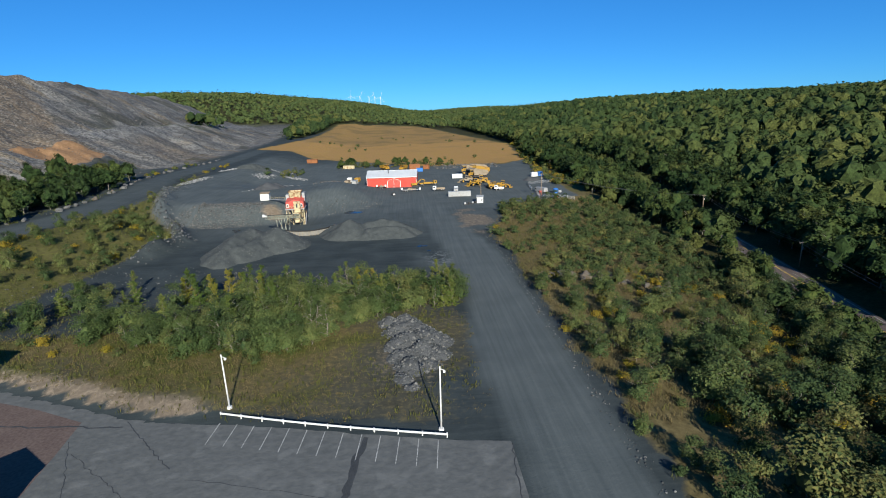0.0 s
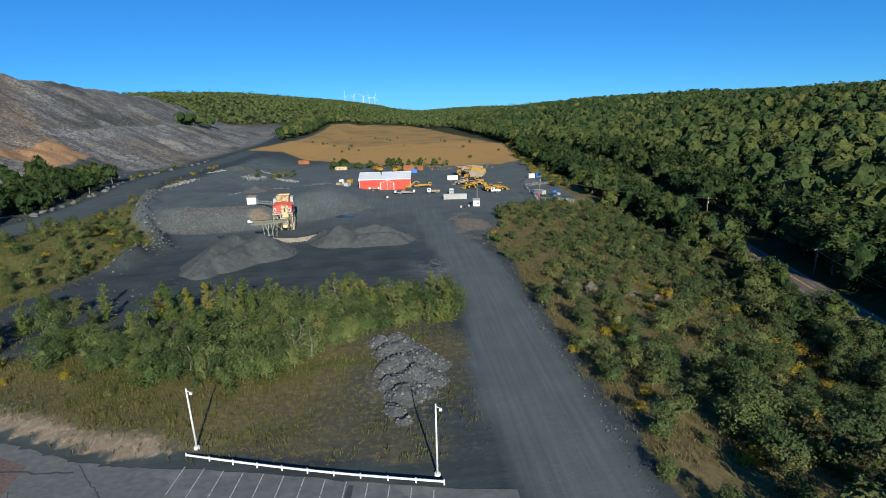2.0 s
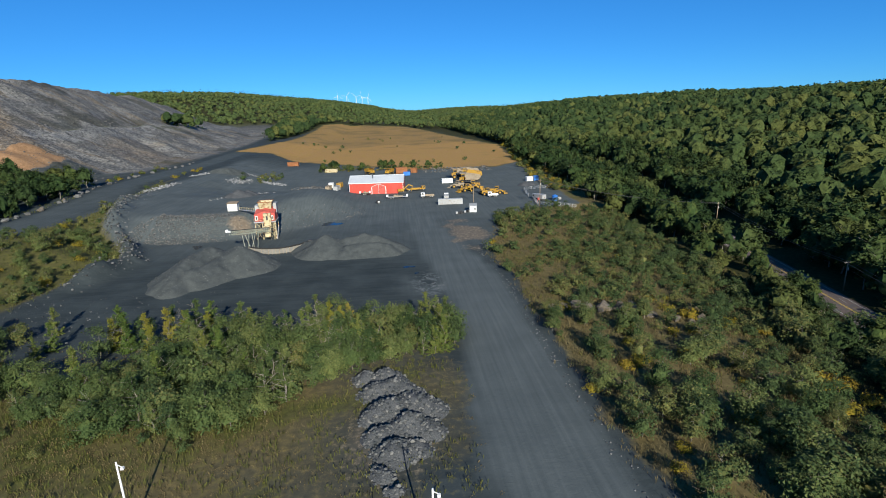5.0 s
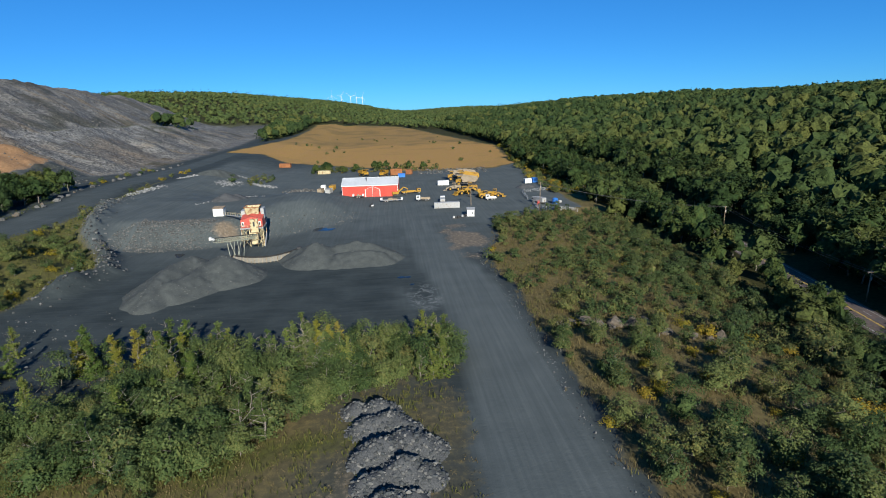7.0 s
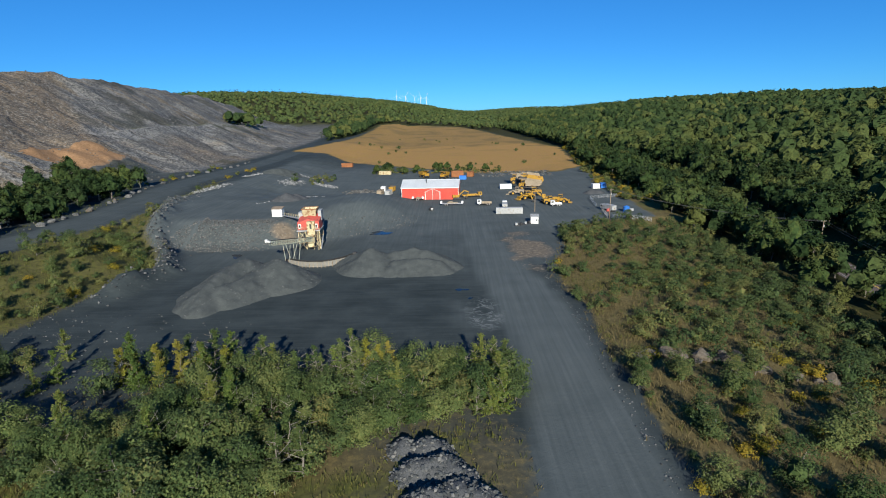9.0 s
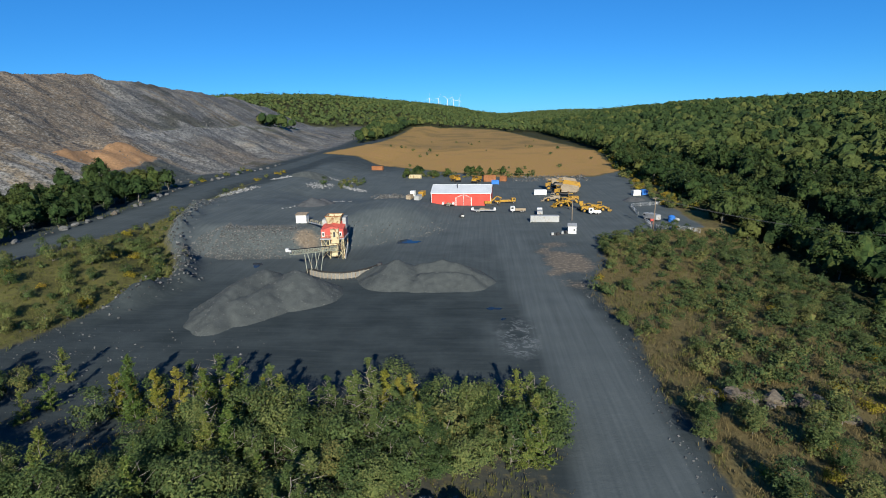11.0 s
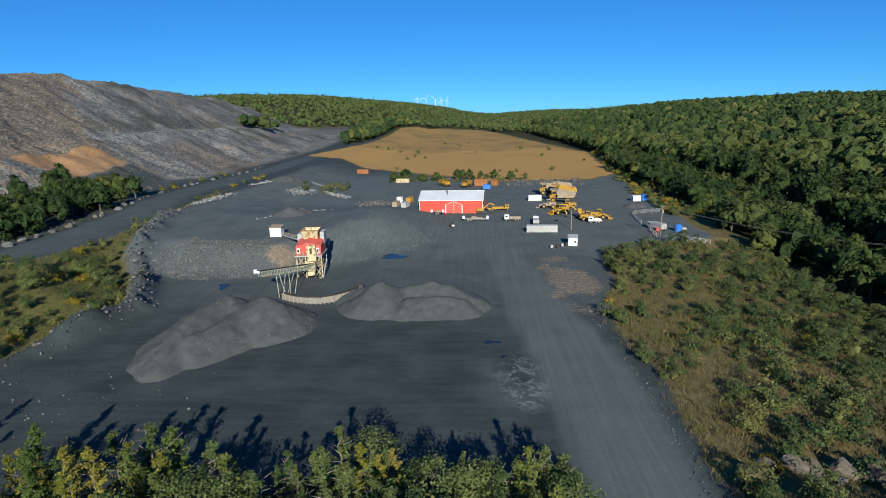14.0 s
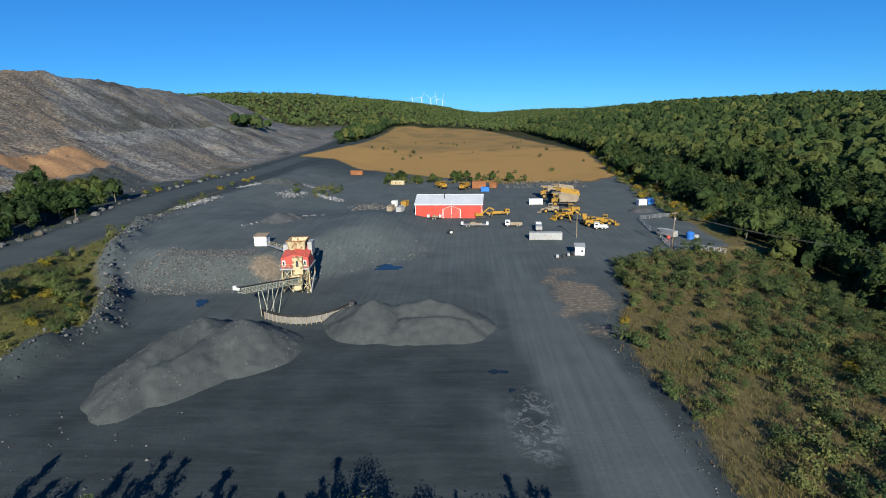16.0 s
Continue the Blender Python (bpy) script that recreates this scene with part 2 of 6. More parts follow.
def ground_material():
    m, t, b = material("ground", 0.92)
    N, L = t.nodes.new, t.links.new
    co = N("ShaderNodeTexCoord")

    def noise_tex(scale, detail=6, rough=0.55, stretch=None):
        n = N("ShaderNodeTexNoise")
        n.inputs["Scale"].default_value, n.inputs["Detail"].default_value, n.inputs["Roughness"].default_value = scale, detail, rough
        if stretch:
            mp = N("ShaderNodeMapping")
            mp.inputs["Scale"].default_value = stretch
            L(co.outputs["Object"], mp.inputs["Vector"])
            L(mp.outputs[0], n.inputs["Vector"])
        else:
            L(co.outputs["Object"], n.inputs["Vector"])
        return n.outputs[0]

    def ramp(v, *stops):
        r = N("ShaderNodeValToRGB")
        while len(r.color_ramp.elements) < len(stops):
            r.color_ramp.elements.new(0.5)
        for el, (p, c) in zip(r.color_ramp.elements, stops):
            el.position, el.color = p, (*c, 1) if len(c) == 3 else c
        L(v, r.inputs[0])
        return r.outputs[0]

    def mix(f, a, c):
        x = N("ShaderNodeMix")
        x.data_type = "RGBA"
        L(f, x.inputs[0])
        L(a, x.inputs[6])
        L(c, x.inputs[7])
        return x.outputs[2]

    def maths(op, a, c):
        x = N("ShaderNodeMath")
        x.operation, x.use_clamp = op, op != "ADD"
        for i, v in enumerate((a, c)):
            if isinstance(v, (int, float)):
                x.inputs[i].default_value = v
            else:
                L(v, x.inputs[i])
        return x.outputs[0]

    za, zb = N("ShaderNodeAttribute"), N("ShaderNodeAttribute")
    za.attribute_name, zb.attribute_name = "cover", "cover_b"
    sa, sb = N("ShaderNodeSeparateColor"), N("ShaderNodeSeparateColor")
    L(za.outputs["Color"], sa.inputs[0])
    L(zb.outputs["Color"], sb.inputs[0])

    big, mid, fine, grit = noise_tex(0.02, 4), noise_tex(0.12, 6), noise_tex(0.9, 8, 0.65), noise_tex(4.5, 6, 0.7)
    streak = noise_tex(0.25, 5, 0.6, (0.22, 1.0, 1.0))
    coal = ramp(mid, (0.3, (0.023, 0.030, 0.032)), (0.5, (0.031, 0.039, 0.041)), (0.75, (0.046, 0.056, 0.057)))
    coal = mix(ramp(streak, (0.50, (0, 0, 0)), (0.80, (0.4, 0.4, 0.4))), coal, ramp(fine, (0.3, (0.039, 0.048, 0.049)), (0.7, (0.061, 0.072, 0.073))))
    arcs = noise_tex(0.7, 5, 0.62, (0.085, 1.0, 1.0))
    arcs.node.inputs["Distortion"].default_value = 0.9
    coal = mix(ramp(arcs, (0.47, (0, 0, 0)), (0.60, (0.35, 0.35, 0.35))), coal, ramp(fine, (0.3, (0.036, 0.045, 0.047)), (0.7, (0.059, 0.070, 0.071))))
    coal = mix(ramp(arcs, (0.34, (0.25, 0.25, 0.25)), (0.44, (0, 0, 0))), coal, ramp(fine, (0.3, (0.021, 0.026, 0.029)), (0.7, (0.031, 0.038, 0.041))))
    coal = mix(ramp(grit, (0.60, (0, 0, 0)), (0.72, (0.35, 0.35, 0.35))), coal, ramp(fine, (0.4, (0.055, 0.063, 0.066)), (0.7, (0.093, 0.104, 0.104))))

    def spot(x, y, rx, ry):
        mp, gr = N("ShaderNodeMapping"), N("ShaderNodeTexGradient")
        mp.inputs["Location"].default_value, mp.inputs["Scale"].default_value = (-x / rx, -y / ry, 0), (1 / rx, 1 / ry, 0)
        gr.gradient_type = "SPHERICAL"
        L(co.outputs["Object"], mp.inputs["Vector"])
        L(mp.outputs[0], gr.inputs["Vector"])
        return gr.outputs["Fac"]
    swirl = noise_tex(0.16, 6, 0.62, (0.45, 1.0, 1.0))
    swirl.node.inputs["Distortion"].default_value = 2.2
    wet = maths("MULTIPLY", ramp(swirl, (0.47, (0, 0, 0)), (0.56, (1, 1, 1))), ramp(spot(-20, 212, 38, 26), (0.05, (0, 0, 0)), (0.4, (0.75, 0.75, 0.75))))
    coal = mix(wet, coal, ramp(fine, (0.3, (0.017, 0.023, 0.026)), (0.7, (0.027, 0.034, 0.038))))
    crust_n = noise_tex(0.42, 6, 0.66)
    crust_n.node.inputs["Distortion"].default_value = 1.6
    crust = maths("MULTIPLY", ramp(crust_n, (0.52, (0, 0, 0)), (0.56, (0.75, 0.75, 0.75)), (0.60, (0.15, 0.15, 0.15))), ramp(spot(8.0, 148, 5.5, 13), (0.1, (0, 0, 0)), (0.5, (1, 1, 1))))
    track = noise_tex(0.8, 4, 0.55, (1.6, 0.035, 1.0))
    pack = ramp(maths("ADD", maths("MULTIPLY", track, 0.6), maths("MULTIPLY", mid, 0.4)), (0.3, (0.056, 0.067, 0.069)), (0.5, (0.073, 0.085, 0.086)), (0.7, (0.093, 0.106, 0.106)))
    dry = ramp(fine, (0.3, (0.067, 0.053, 0.025)), (0.55, (0.112, 0.090, 0.042)), (0.75, (0.164, 0.131, 0.064)))
    dry = mix(ramp(mid, (0.45, (0, 0, 0)), (0.7, (0.492, 0.492, 0.492))), dry, ramp(fine, (0.3, (0.073, 0.061, 0.024)), (0.7, (0.133, 0.105, 0.040))))
    gold = mix(ramp(mid, (0.4, (0, 0, 0)), (0.65, (0.656, 0.656, 0.656))), ramp(fine, (0.3, (0.230, 0.130, 0.045)), (0.7, (0.336, 0.198, 0.078))), ramp(fine, (0.3, (0.221, 0.141, 0.034)), (0.7, (0.320, 0.212, 0.064))))
    dry = mix(ramp(sa.outputs[0], (0.84, (0, 0, 0)), (0.97, (1, 1, 1))), dry, gold)
    green = ramp(fine, (0.3, (0.025, 0.034, 0.010)), (0.5, (0.051, 0.061, 0.016)), (0.72, (0.115, 0.107, 0.033)))
    soil = ramp(fine, (0.3, (0.102, 0.082, 0.062)), (0.55, (0.152, 0.123, 0.092)), (0.75, (0.246, 0.205, 0.156)))
    clay = ramp(fine, (0.3, (0.164, 0.092, 0.045)), (0.7, (0.303, 0.184, 0.102)))
    soil = mix(sb.outputs[0], soil, clay)
    rock = ramp(mid, (0.3, (0.10, 0.101, 0.10)), (0.55, (0.155, 0.152, 0.145)), (0.72, (0.23, 0.205, 0.17)))
    gully = noise_tex(0.10, 5, 0.65, (0.16, 1.0, 0.3))
    rock = mix(ramp(gully, (0.48, (0, 0, 0)), (0.62, (0.7, 0.7, 0.7))), rock, ramp(fine, (0.3, (0.050, 0.053, 0.054)), (0.7, (0.105, 0.107, 0.106))))
    scree = noise_tex(0.06, 6, 0.7, (0.3, 1.0, 0.5))
    rock = mix(ramp(scree, (0.52, (0, 0, 0)), (0.62, (0.8, 0.8, 0.8))), rock, ramp(fine, (0.3, (0.11, 0.108, 0.10)), (0.7, (0.21, 0.20, 0.18))))
    strata = noise_tex(0.045, 5, 0.6, (0.5, 0.16, 3.0))
    rock = mix(ramp(strata, (0.54, (0, 0, 0)), (0.68, (0.6, 0.6, 0.6))), rock, ramp(fine, (0.3, (0.115, 0.088, 0.058)), (0.7, (0.22, 0.165, 0.105))))
    band = noise_tex(1.0, 5, 0.6, (0.014, 0.010, 0.17))
    rock = mix(ramp(band, (0.50, (0, 0, 0)), (0.60, (0.75, 0.75, 0.75))), rock, ramp(fine, (0.3, (0.125, 0.126, 0.122)), (0.7, (0.23, 0.225, 0.21))))
    chute = noise_tex(0.055, 4, 0.6, (0.10, 1.0, 0.15))
    rock = mix(ramp(chute, (0.50, (0, 0, 0)), (0.54, (0.9, 0.9, 0.9))), rock, ramp(fine, (0.3, (0.062, 0.064, 0.064)), (0.7, (0.115, 0.115, 0.112))))
    rock = mix(ramp(chute, (0.41, (0.85, 0.85, 0.85)), (0.45, (0, 0, 0))), rock, ramp(fine, (0.3, (0.105, 0.082, 0.056)), (0.7, (0.19, 0.15, 0.10))))
    brown = ramp(gully, (0.35, (0.17, 0.122, 0.078)), (0.65, (0.085, 0.072, 0.056)))
    rock = mix(maths("MULTIPLY", sb.outputs[1], 0.8), rock, brown)
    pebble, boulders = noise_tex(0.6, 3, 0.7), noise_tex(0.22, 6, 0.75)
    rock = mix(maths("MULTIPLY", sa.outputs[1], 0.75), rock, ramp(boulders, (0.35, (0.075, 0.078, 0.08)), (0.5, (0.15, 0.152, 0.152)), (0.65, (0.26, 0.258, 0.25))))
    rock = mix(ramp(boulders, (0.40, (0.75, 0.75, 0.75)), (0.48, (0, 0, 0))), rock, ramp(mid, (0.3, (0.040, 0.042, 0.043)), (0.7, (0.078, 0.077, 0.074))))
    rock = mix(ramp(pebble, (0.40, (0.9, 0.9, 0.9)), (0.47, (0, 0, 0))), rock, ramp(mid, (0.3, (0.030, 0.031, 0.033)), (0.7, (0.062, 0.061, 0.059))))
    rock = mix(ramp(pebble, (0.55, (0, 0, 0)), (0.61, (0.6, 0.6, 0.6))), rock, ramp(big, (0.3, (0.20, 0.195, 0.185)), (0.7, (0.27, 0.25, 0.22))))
    def frayed(v, k=0.55):
        return ramp(maths("ADD", v, maths("MULTIPLY", maths("SUBTRACT", fine, 0.5), k)), (0.38, (0, 0, 0)), (0.62, (1, 1, 1)))
    col = mix(sb.outputs[2], coal, pack)
    col = mix(crust, col, ramp(fine, (0.3, (0.13, 0.14, 0.14)), (0.7, (0.24, 0.25, 0.25))))
    col = mix(frayed(sa.outputs[0]), col, dry)
    col = mix(frayed(sa.outputs[1], 1.0), col, green)
    litter = ramp(fine, (0.35, (0.018, 0.021, 0.008)), (0.7, (0.049, 0.045, 0.018)))
    col = mix(sb.outputs[1], col, litter)
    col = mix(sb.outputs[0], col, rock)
    col = mix(frayed(sa.outputs[2], 0.9), col, soil)
    L(col, b.inputs["Base Color"])
    bp = N("ShaderNodeBump")
    bp.inputs["Strength"].default_value, bp.inputs["Distance"].default_value = 0.5, 0.14
    L(maths("ADD", fine, maths("MULTIPLY", grit, 0.4)), bp.inputs["Height"])
    L(bp.outputs[0], b.inputs["Normal"])
    return m


M_GROUND = ground_material()
M_RED = mottled("red_siding", (0.360, 0.040, 0.029), (0.446, 0.061, 0.043), 1.0, 0.6, 0.1)
M_TIN = mottled("galvanised_roof", (0.400, 0.424, 0.440), (0.528, 0.544, 0.560), 0.6, 0.45, 0.1, 0.2)
M_WHITE = mottled("white_paint", (0.44, 0.45, 0.44), (0.58, 0.58, 0.57), 1.5, 0.6, 0.1)


# ---- ground sheet ----
def axis(a, b, step, lo, hi, grow):
    v = list(np.arange(a, b + 0.01, step))
    s, p = step, v[-1]
    while p < hi:
        s *= grow
        p += s
        v.append(min(p, hi))
    s, p = step, v[0]
    while p > lo:
        s *= grow
        p -= s
        v.insert(0, max(p, lo))
    return np.array(v)


def grid_mesh(name, xs, ys, zfun, mat, keep=None):
    X, Y = np.meshgrid(xs, ys)
    Z = zfun(X, Y)
    co = np.stack([X, Y, Z], -1).reshape(-1, 3)
    nx, ny = len(xs), len(ys)
    i, j = np.meshgrid(np.arange(nx - 1), np.arange(ny - 1))
    a = (j * nx + i).ravel()
    faces = np.stack([a, a + 1, a + nx + 1, a + nx], -1)
    if keep is not None:
        c = co[faces].mean(1)
        faces = faces[keep(c[:, 0], c[:, 1])]
    return raw_mesh(name, co, faces, mat)


def raw_mesh(name, co, faces, mat, smooth=True):
    """A mesh from arrays of corners and of equal-sided faces."""
    co, faces = np.asarray(co, np.float32), np.asarray(faces, np.int32)
    used = np.unique(faces)
    if len(used) < len(co):
        back = np.zeros(len(co), np.int32)
        back[used] = np.arange(len(used))
        co, faces = co[used], back[faces]
    k = faces.shape[1]
    me = bpy.data.meshes.new(name)
    me.vertices.add(len(co))
    me.vertices.foreach_set("co", co.ravel())
    me.loops.add(faces.size)
    me.loops.foreach_set("vertex_index", faces.ravel())
    me.polygons.add(len(faces))
    me.polygons.foreach_set("loop_start", np.arange(0, faces.size, k, dtype=np.int32))
    me.polygons.foreach_set("use_smooth", np.full(len(faces), smooth))
    me.update(calc_edges=True)
    me.materials.append(mat)
    return me


def cover(me):
    co = np.zeros(len(me.vertices) * 3, np.float32)
    me.vertices.foreach_get("co", co)
    co = co.reshape(-1, 3)
    for key, chans in zip(("cover", "cover_b"), zones(co[:, 0].astype(float), co[:, 1].astype(float))):
        at = me.color_attributes.new(key, "FLOAT_COLOR", "POINT")
        at.data.foreach_set("color", np.stack([*chans, np.ones(len(co))], -1).astype(np.float32).ravel())
    return me


GX = axis(-350, 130, 2.2, -3600, 3600, 1.06)
GY = axis(40, 320, 1.8, -200, 4700, 1.016)


def zone_of(x, y):
    """0 ground, 1 spoil heap, 2 access road, 3 haul road, 4 meadow"""
    z = np.zeros(len(x), int)
    z[(x > field_l(y)) & (x < field_r(y)) & (y > 415) & (y < 1310)] = 4
    z[(np.abs(x - road_x(y)) < 9) & (y < 700)] = 3
    z[(x > road_l(y)) & (x < road_r(y)) & (y < 245)] = 2
    z[heap_mask(x, y) >= 0.5] = 1
    return z


for k, (nm, lb) in enumerate((("ground", "dark coal yard with dry grass and scrubby ground"), ("spoil_heap", "long grey and brown heap of mine waste rock"), ("road", "wide dusty grey access road of packed fines"), ("haul_road", "dark haul road beside the spoil heap"), ("meadow", "flat golden meadow of dry grass"))):
    tagged(new(nm, cover(grid_mesh(nm, GX, GY, land, M_GROUND, lambda x, y, k=k: zone_of(x, y) == k))), lb, nm.replace("_", " "), kind="structure")


# ---- THINGS ----
def box(bm, x0, y0, z0, x1, y1, z1, m=None):
    r = bmesh.ops.create_cube(bm, size=1, matrix=Matrix.LocRotScale(((x0 + x1) / 2, (y0 + y1) / 2, (z0 + z1) / 2), None, (abs(x1 - x0), abs(y1 - y0), abs(z1 - z0))))
    if m is not None:
        bmesh.ops.transform(bm, matrix=m, verts=r["verts"])
    return r["verts"]


def part(name, bm, mat, parent=None, label="", smooth=False):
    me = bpy.data.meshes.new(name)
    bmesh.ops.recalc_face_normals(bm, faces=bm.faces)
    bm.to_mesh(me)
    bm.free()
    me.materials.append(mat)
    if smooth:
        me.polygons.foreach_set("use_smooth", [True] * len(me.polygons))
    ob = new(name, me)
    ob.parent = parent
    if label:
        ob["label"] = label
    return ob


def thing(name, m, label, category, group="", kind=""):
    ob = new(name)
    ob.matrix_world = m
    return tagged(ob, label, category, group, kind)


def gz(x, y):
    return float(land(np.array([x]), np.array([y]))[0])


# ---- leaf materials ----
def leaves(name, a, b, c, shine=0.55, by_leaf=0.45, grain=0.0):
    """Leaf surface: colour runs from a over b to c, by plant and by leaf."""
    m, t, bs = material(name, max(0.8, shine))
    N, L = t.nodes.new, t.links.new
    oi, ge, at = N("ShaderNodeObjectInfo"), N("ShaderNodeNewGeometry"), N("ShaderNodeAttribute")
    at.attribute_name = "plant"
    m1, m2 = N("ShaderNodeMath"), N("ShaderNodeMath")
    m1.operation, m2.operation = "MULTIPLY_ADD", "MULTIPLY_ADD"
    ad = N("ShaderNodeMath")
    ad.operation = "ADD"
    L(oi.outputs["Random"], ad.inputs[0])
    L(at.outputs["Fac"], ad.inputs[1])
    fr = N("ShaderNodeMath")
    fr.operation = "FRACT"
    L(ad.outputs[0], fr.inputs[0])
    m1.inputs[1].default_value, m1.inputs[2].default_value = 1 - by_leaf, 0.0
    L(fr.outputs[0], m1.inputs[0])
    m2.inputs[1].default_value = by_leaf
    L(ge.outputs["Random Per Island"], m2.inputs[0])
    L(m1.outputs[0], m2.inputs[2])
    r = N("ShaderNodeValToRGB")
    r.color_ramp.elements.new(0.5)
    for el, p, col in zip(r.color_ramp.elements, (0.1, 0.5, 0.9), (a, b, c)):
        el.position, el.color = p, (*col, 1)
    L(m2.outputs[0], r.inputs[0])
    col = r.outputs[0]
    if grain:
        co, nz, rg, ml, bp = N("ShaderNodeTexCoord"), N("ShaderNodeTexNoise"), N("ShaderNodeValToRGB"), N("ShaderNodeMix"), N("ShaderNodeBump")
        nz.inputs["Scale"].default_value, nz.inputs["Detail"].default_value, nz.inputs["Roughness"].default_value = grain, 5, 0.7
        L(co.outputs["Object"], nz.inputs["Vector"])
        L(nz.outputs[0], rg.inputs[0])
        rg.color_ramp.elements[0].position, rg.color_ramp.elements[1].position = 0.32, 0.68
        rg.color_ramp.elements[0].color, rg.color_ramp.elements[1].color = (0.45, 0.45, 0.5, 1), (1.35, 1.35, 1.2, 1)
        ml.data_type, ml.blend_type, ml.inputs[0].default_value = "RGBA", "MULTIPLY", 1.0
        L(col, ml.inputs[6])
        L(rg.outputs[0], ml.inputs[7])
        col = ml.outputs[2]
        bp.inputs["Strength"].default_value, bp.inputs["Distance"].default_value = 0.8, 0.5 / grain
        L(nz.outputs[0], bp.inputs["Height"])
        L(bp.outputs[0], bs.inputs["Normal"])
    L(col, bs.inputs["Base Color"])
    tr, mx = N("ShaderNodeBsdfTranslucent"), N("ShaderNodeMixShader")
    mx.inputs[0].default_value = 0.10
    L(col, tr.inputs["Color"])
    L(bs.outputs[0], mx.inputs[1])
    L(tr.outputs[0], mx.inputs[2])
    L(mx.outputs[0], t.nodes["Material Output"].inputs["Surface"])
    return m


L_BIRCH = leaves("birch_leaves", (0.030, 0.058, 0.016), (0.070, 0.104, 0.025), (0.145, 0.148, 0.040))
L_ASPEN = leaves("aspen_leaves", (0.096, 0.108, 0.018), (0.152, 0.148, 0.026), (0.200, 0.160, 0.040))
L_OAK = leaves("oak_leaves", (0.016, 0.032, 0.012), (0.030, 0.052, 0.018), (0.058, 0.076, 0.022), 0.6, 0.4, 0.9)
L_PINE = leaves("bluish_leaves", (0.025, 0.046, 0.017), (0.058, 0.084, 0.028), (0.116, 0.130, 0.044))
L_GOLD = leaves("golden_leaves", (0.104, 0.096, 0.014), (0.168, 0.136, 0.018), (0.232, 0.152, 0.024))
L_SCRUB = leaves("shrub_leaves", (0.026, 0.046, 0.019), (0.055, 0.078, 0.028), (0.125, 0.118, 0.040))
L_DRY = leaves("dry_grass", (0.062, 0.050, 0.025), (0.098, 0.078, 0.036), (0.145, 0.115, 0.055), 0.9)
L_GRASS = leaves("green_grass", (0.040, 0.051, 0.013), (0.068, 0.074, 0.019), (0.104, 0.096, 0.029), 0.9)
L_FOREST = leaves("woodland_leaves", (0.021, 0.038, 0.015), (0.038, 0.059, 0.021), (0.076, 0.086, 0.027), 0.6, 0.12, 1.0)
# haze of distance put into the leaf colour: paler, more even than the near woodland
L_FAR_HAZED = leaves("hazed_far_leaves", (0.046, 0.068, 0.026), (0.058, 0.080, 0.028), (0.080, 0.094, 0.032), 0.6, 0.2, 0.25)
M_BARK = mottled("bark", (0.080, 0.068, 0.056), (0.208, 0.192, 0.168), 3.0, 0.9, 0.6)


# ---- plants ----
rng = np.random.default_rng(7)


def unit(v):
    return v / np.maximum(np.linalg.norm(v, axis=-1, keepdims=True), 1e-6)


def crown(r, H, R, base, n, size, shape="round", clumps=26, spread=0.22, wild=0.55, lumps=0, sub=2, fill=1.0):
    """Leaf sprays of one crown: n three-cornered sprays gathered on limbs, over a core of lumps. Returns (n, 3, 3)."""
    k = clumps
    u = r.random(k) ** (0.8 if shape == "round" else 1.25)
    a = np.arange(k) * 2.39996 + r.random(k) * 0.8
    if shape == "round":
        rad = R * np.sqrt(np.clip(1 - (2 * u - 0.85) ** 2 / 1.35, 0.05, 1)) * (0.55 + 0.45 * r.random(k))
    elif shape == "cone":
        rad = R * (1 - u) ** 0.6 * (0.45 + 0.55 * r.random(k)) + 0.05 * R
    else:
        rad = R * np.sqrt(r.random(k))
    z = H * (base + (1 - base) * u)
    c = np.stack([rad * np.cos(a), rad * np.sin(a), z], -1)
    pick = r.integers(0, k, n)
    if shape == "cone":
        # sprays sit along rising limbs
        f = r.random((n, 1)) ** 0.7
        stem = np.stack([np.zeros(k), np.zeros(k), z - 0.55 * rad], -1)
        p = stem[pick] * (1 - f) + c[pick] * f + r.normal(size=(n, 3)) * spread * R * (0.18 + 0.24 * f)
        lead = r.random(n) < 0.07
        p[lead] = np.stack([r.normal(size=lead.sum()) * 0.12, r.normal(size=lead.sum()) * 0.12, H * (0.6 + 0.42 * r.random(lead.sum()))], -1)
    off = r.normal(size=(n, 3)) * np.array([spread * R, spread * R, spread * R * 0.75])
    if shape != "cone":
        p = c[pick] + off
    p[:, 2] = np.clip(p[:, 2], 0.06 * H, None)
    mid = np.array([0, 0, H * (base + 0.35 * (1 - base))])
    nrm = unit(unit(p - mid) * 0.75 + np.array([0, 0, 0.35]) + r.normal(size=(n, 3)) * wild)
    t1 = unit(np.cross(nrm, r.normal(size=(n, 3))))
    t2 = np.cross(nrm, t1)
    s = size * (0.6 + 0.8 * r.random((n, 1)))
    q = np.stack([p - t1 * s, p - t2 * s * 0.55 * (r.random((n, 1)) - 0.2) + t1 * s * 0.9, p + t2 * s * 0.95 + nrm * s * 0.2], 1)
    return np.concatenate([core(r, H * fill, R * fill, base, lumps, sub), q]) if lumps else q


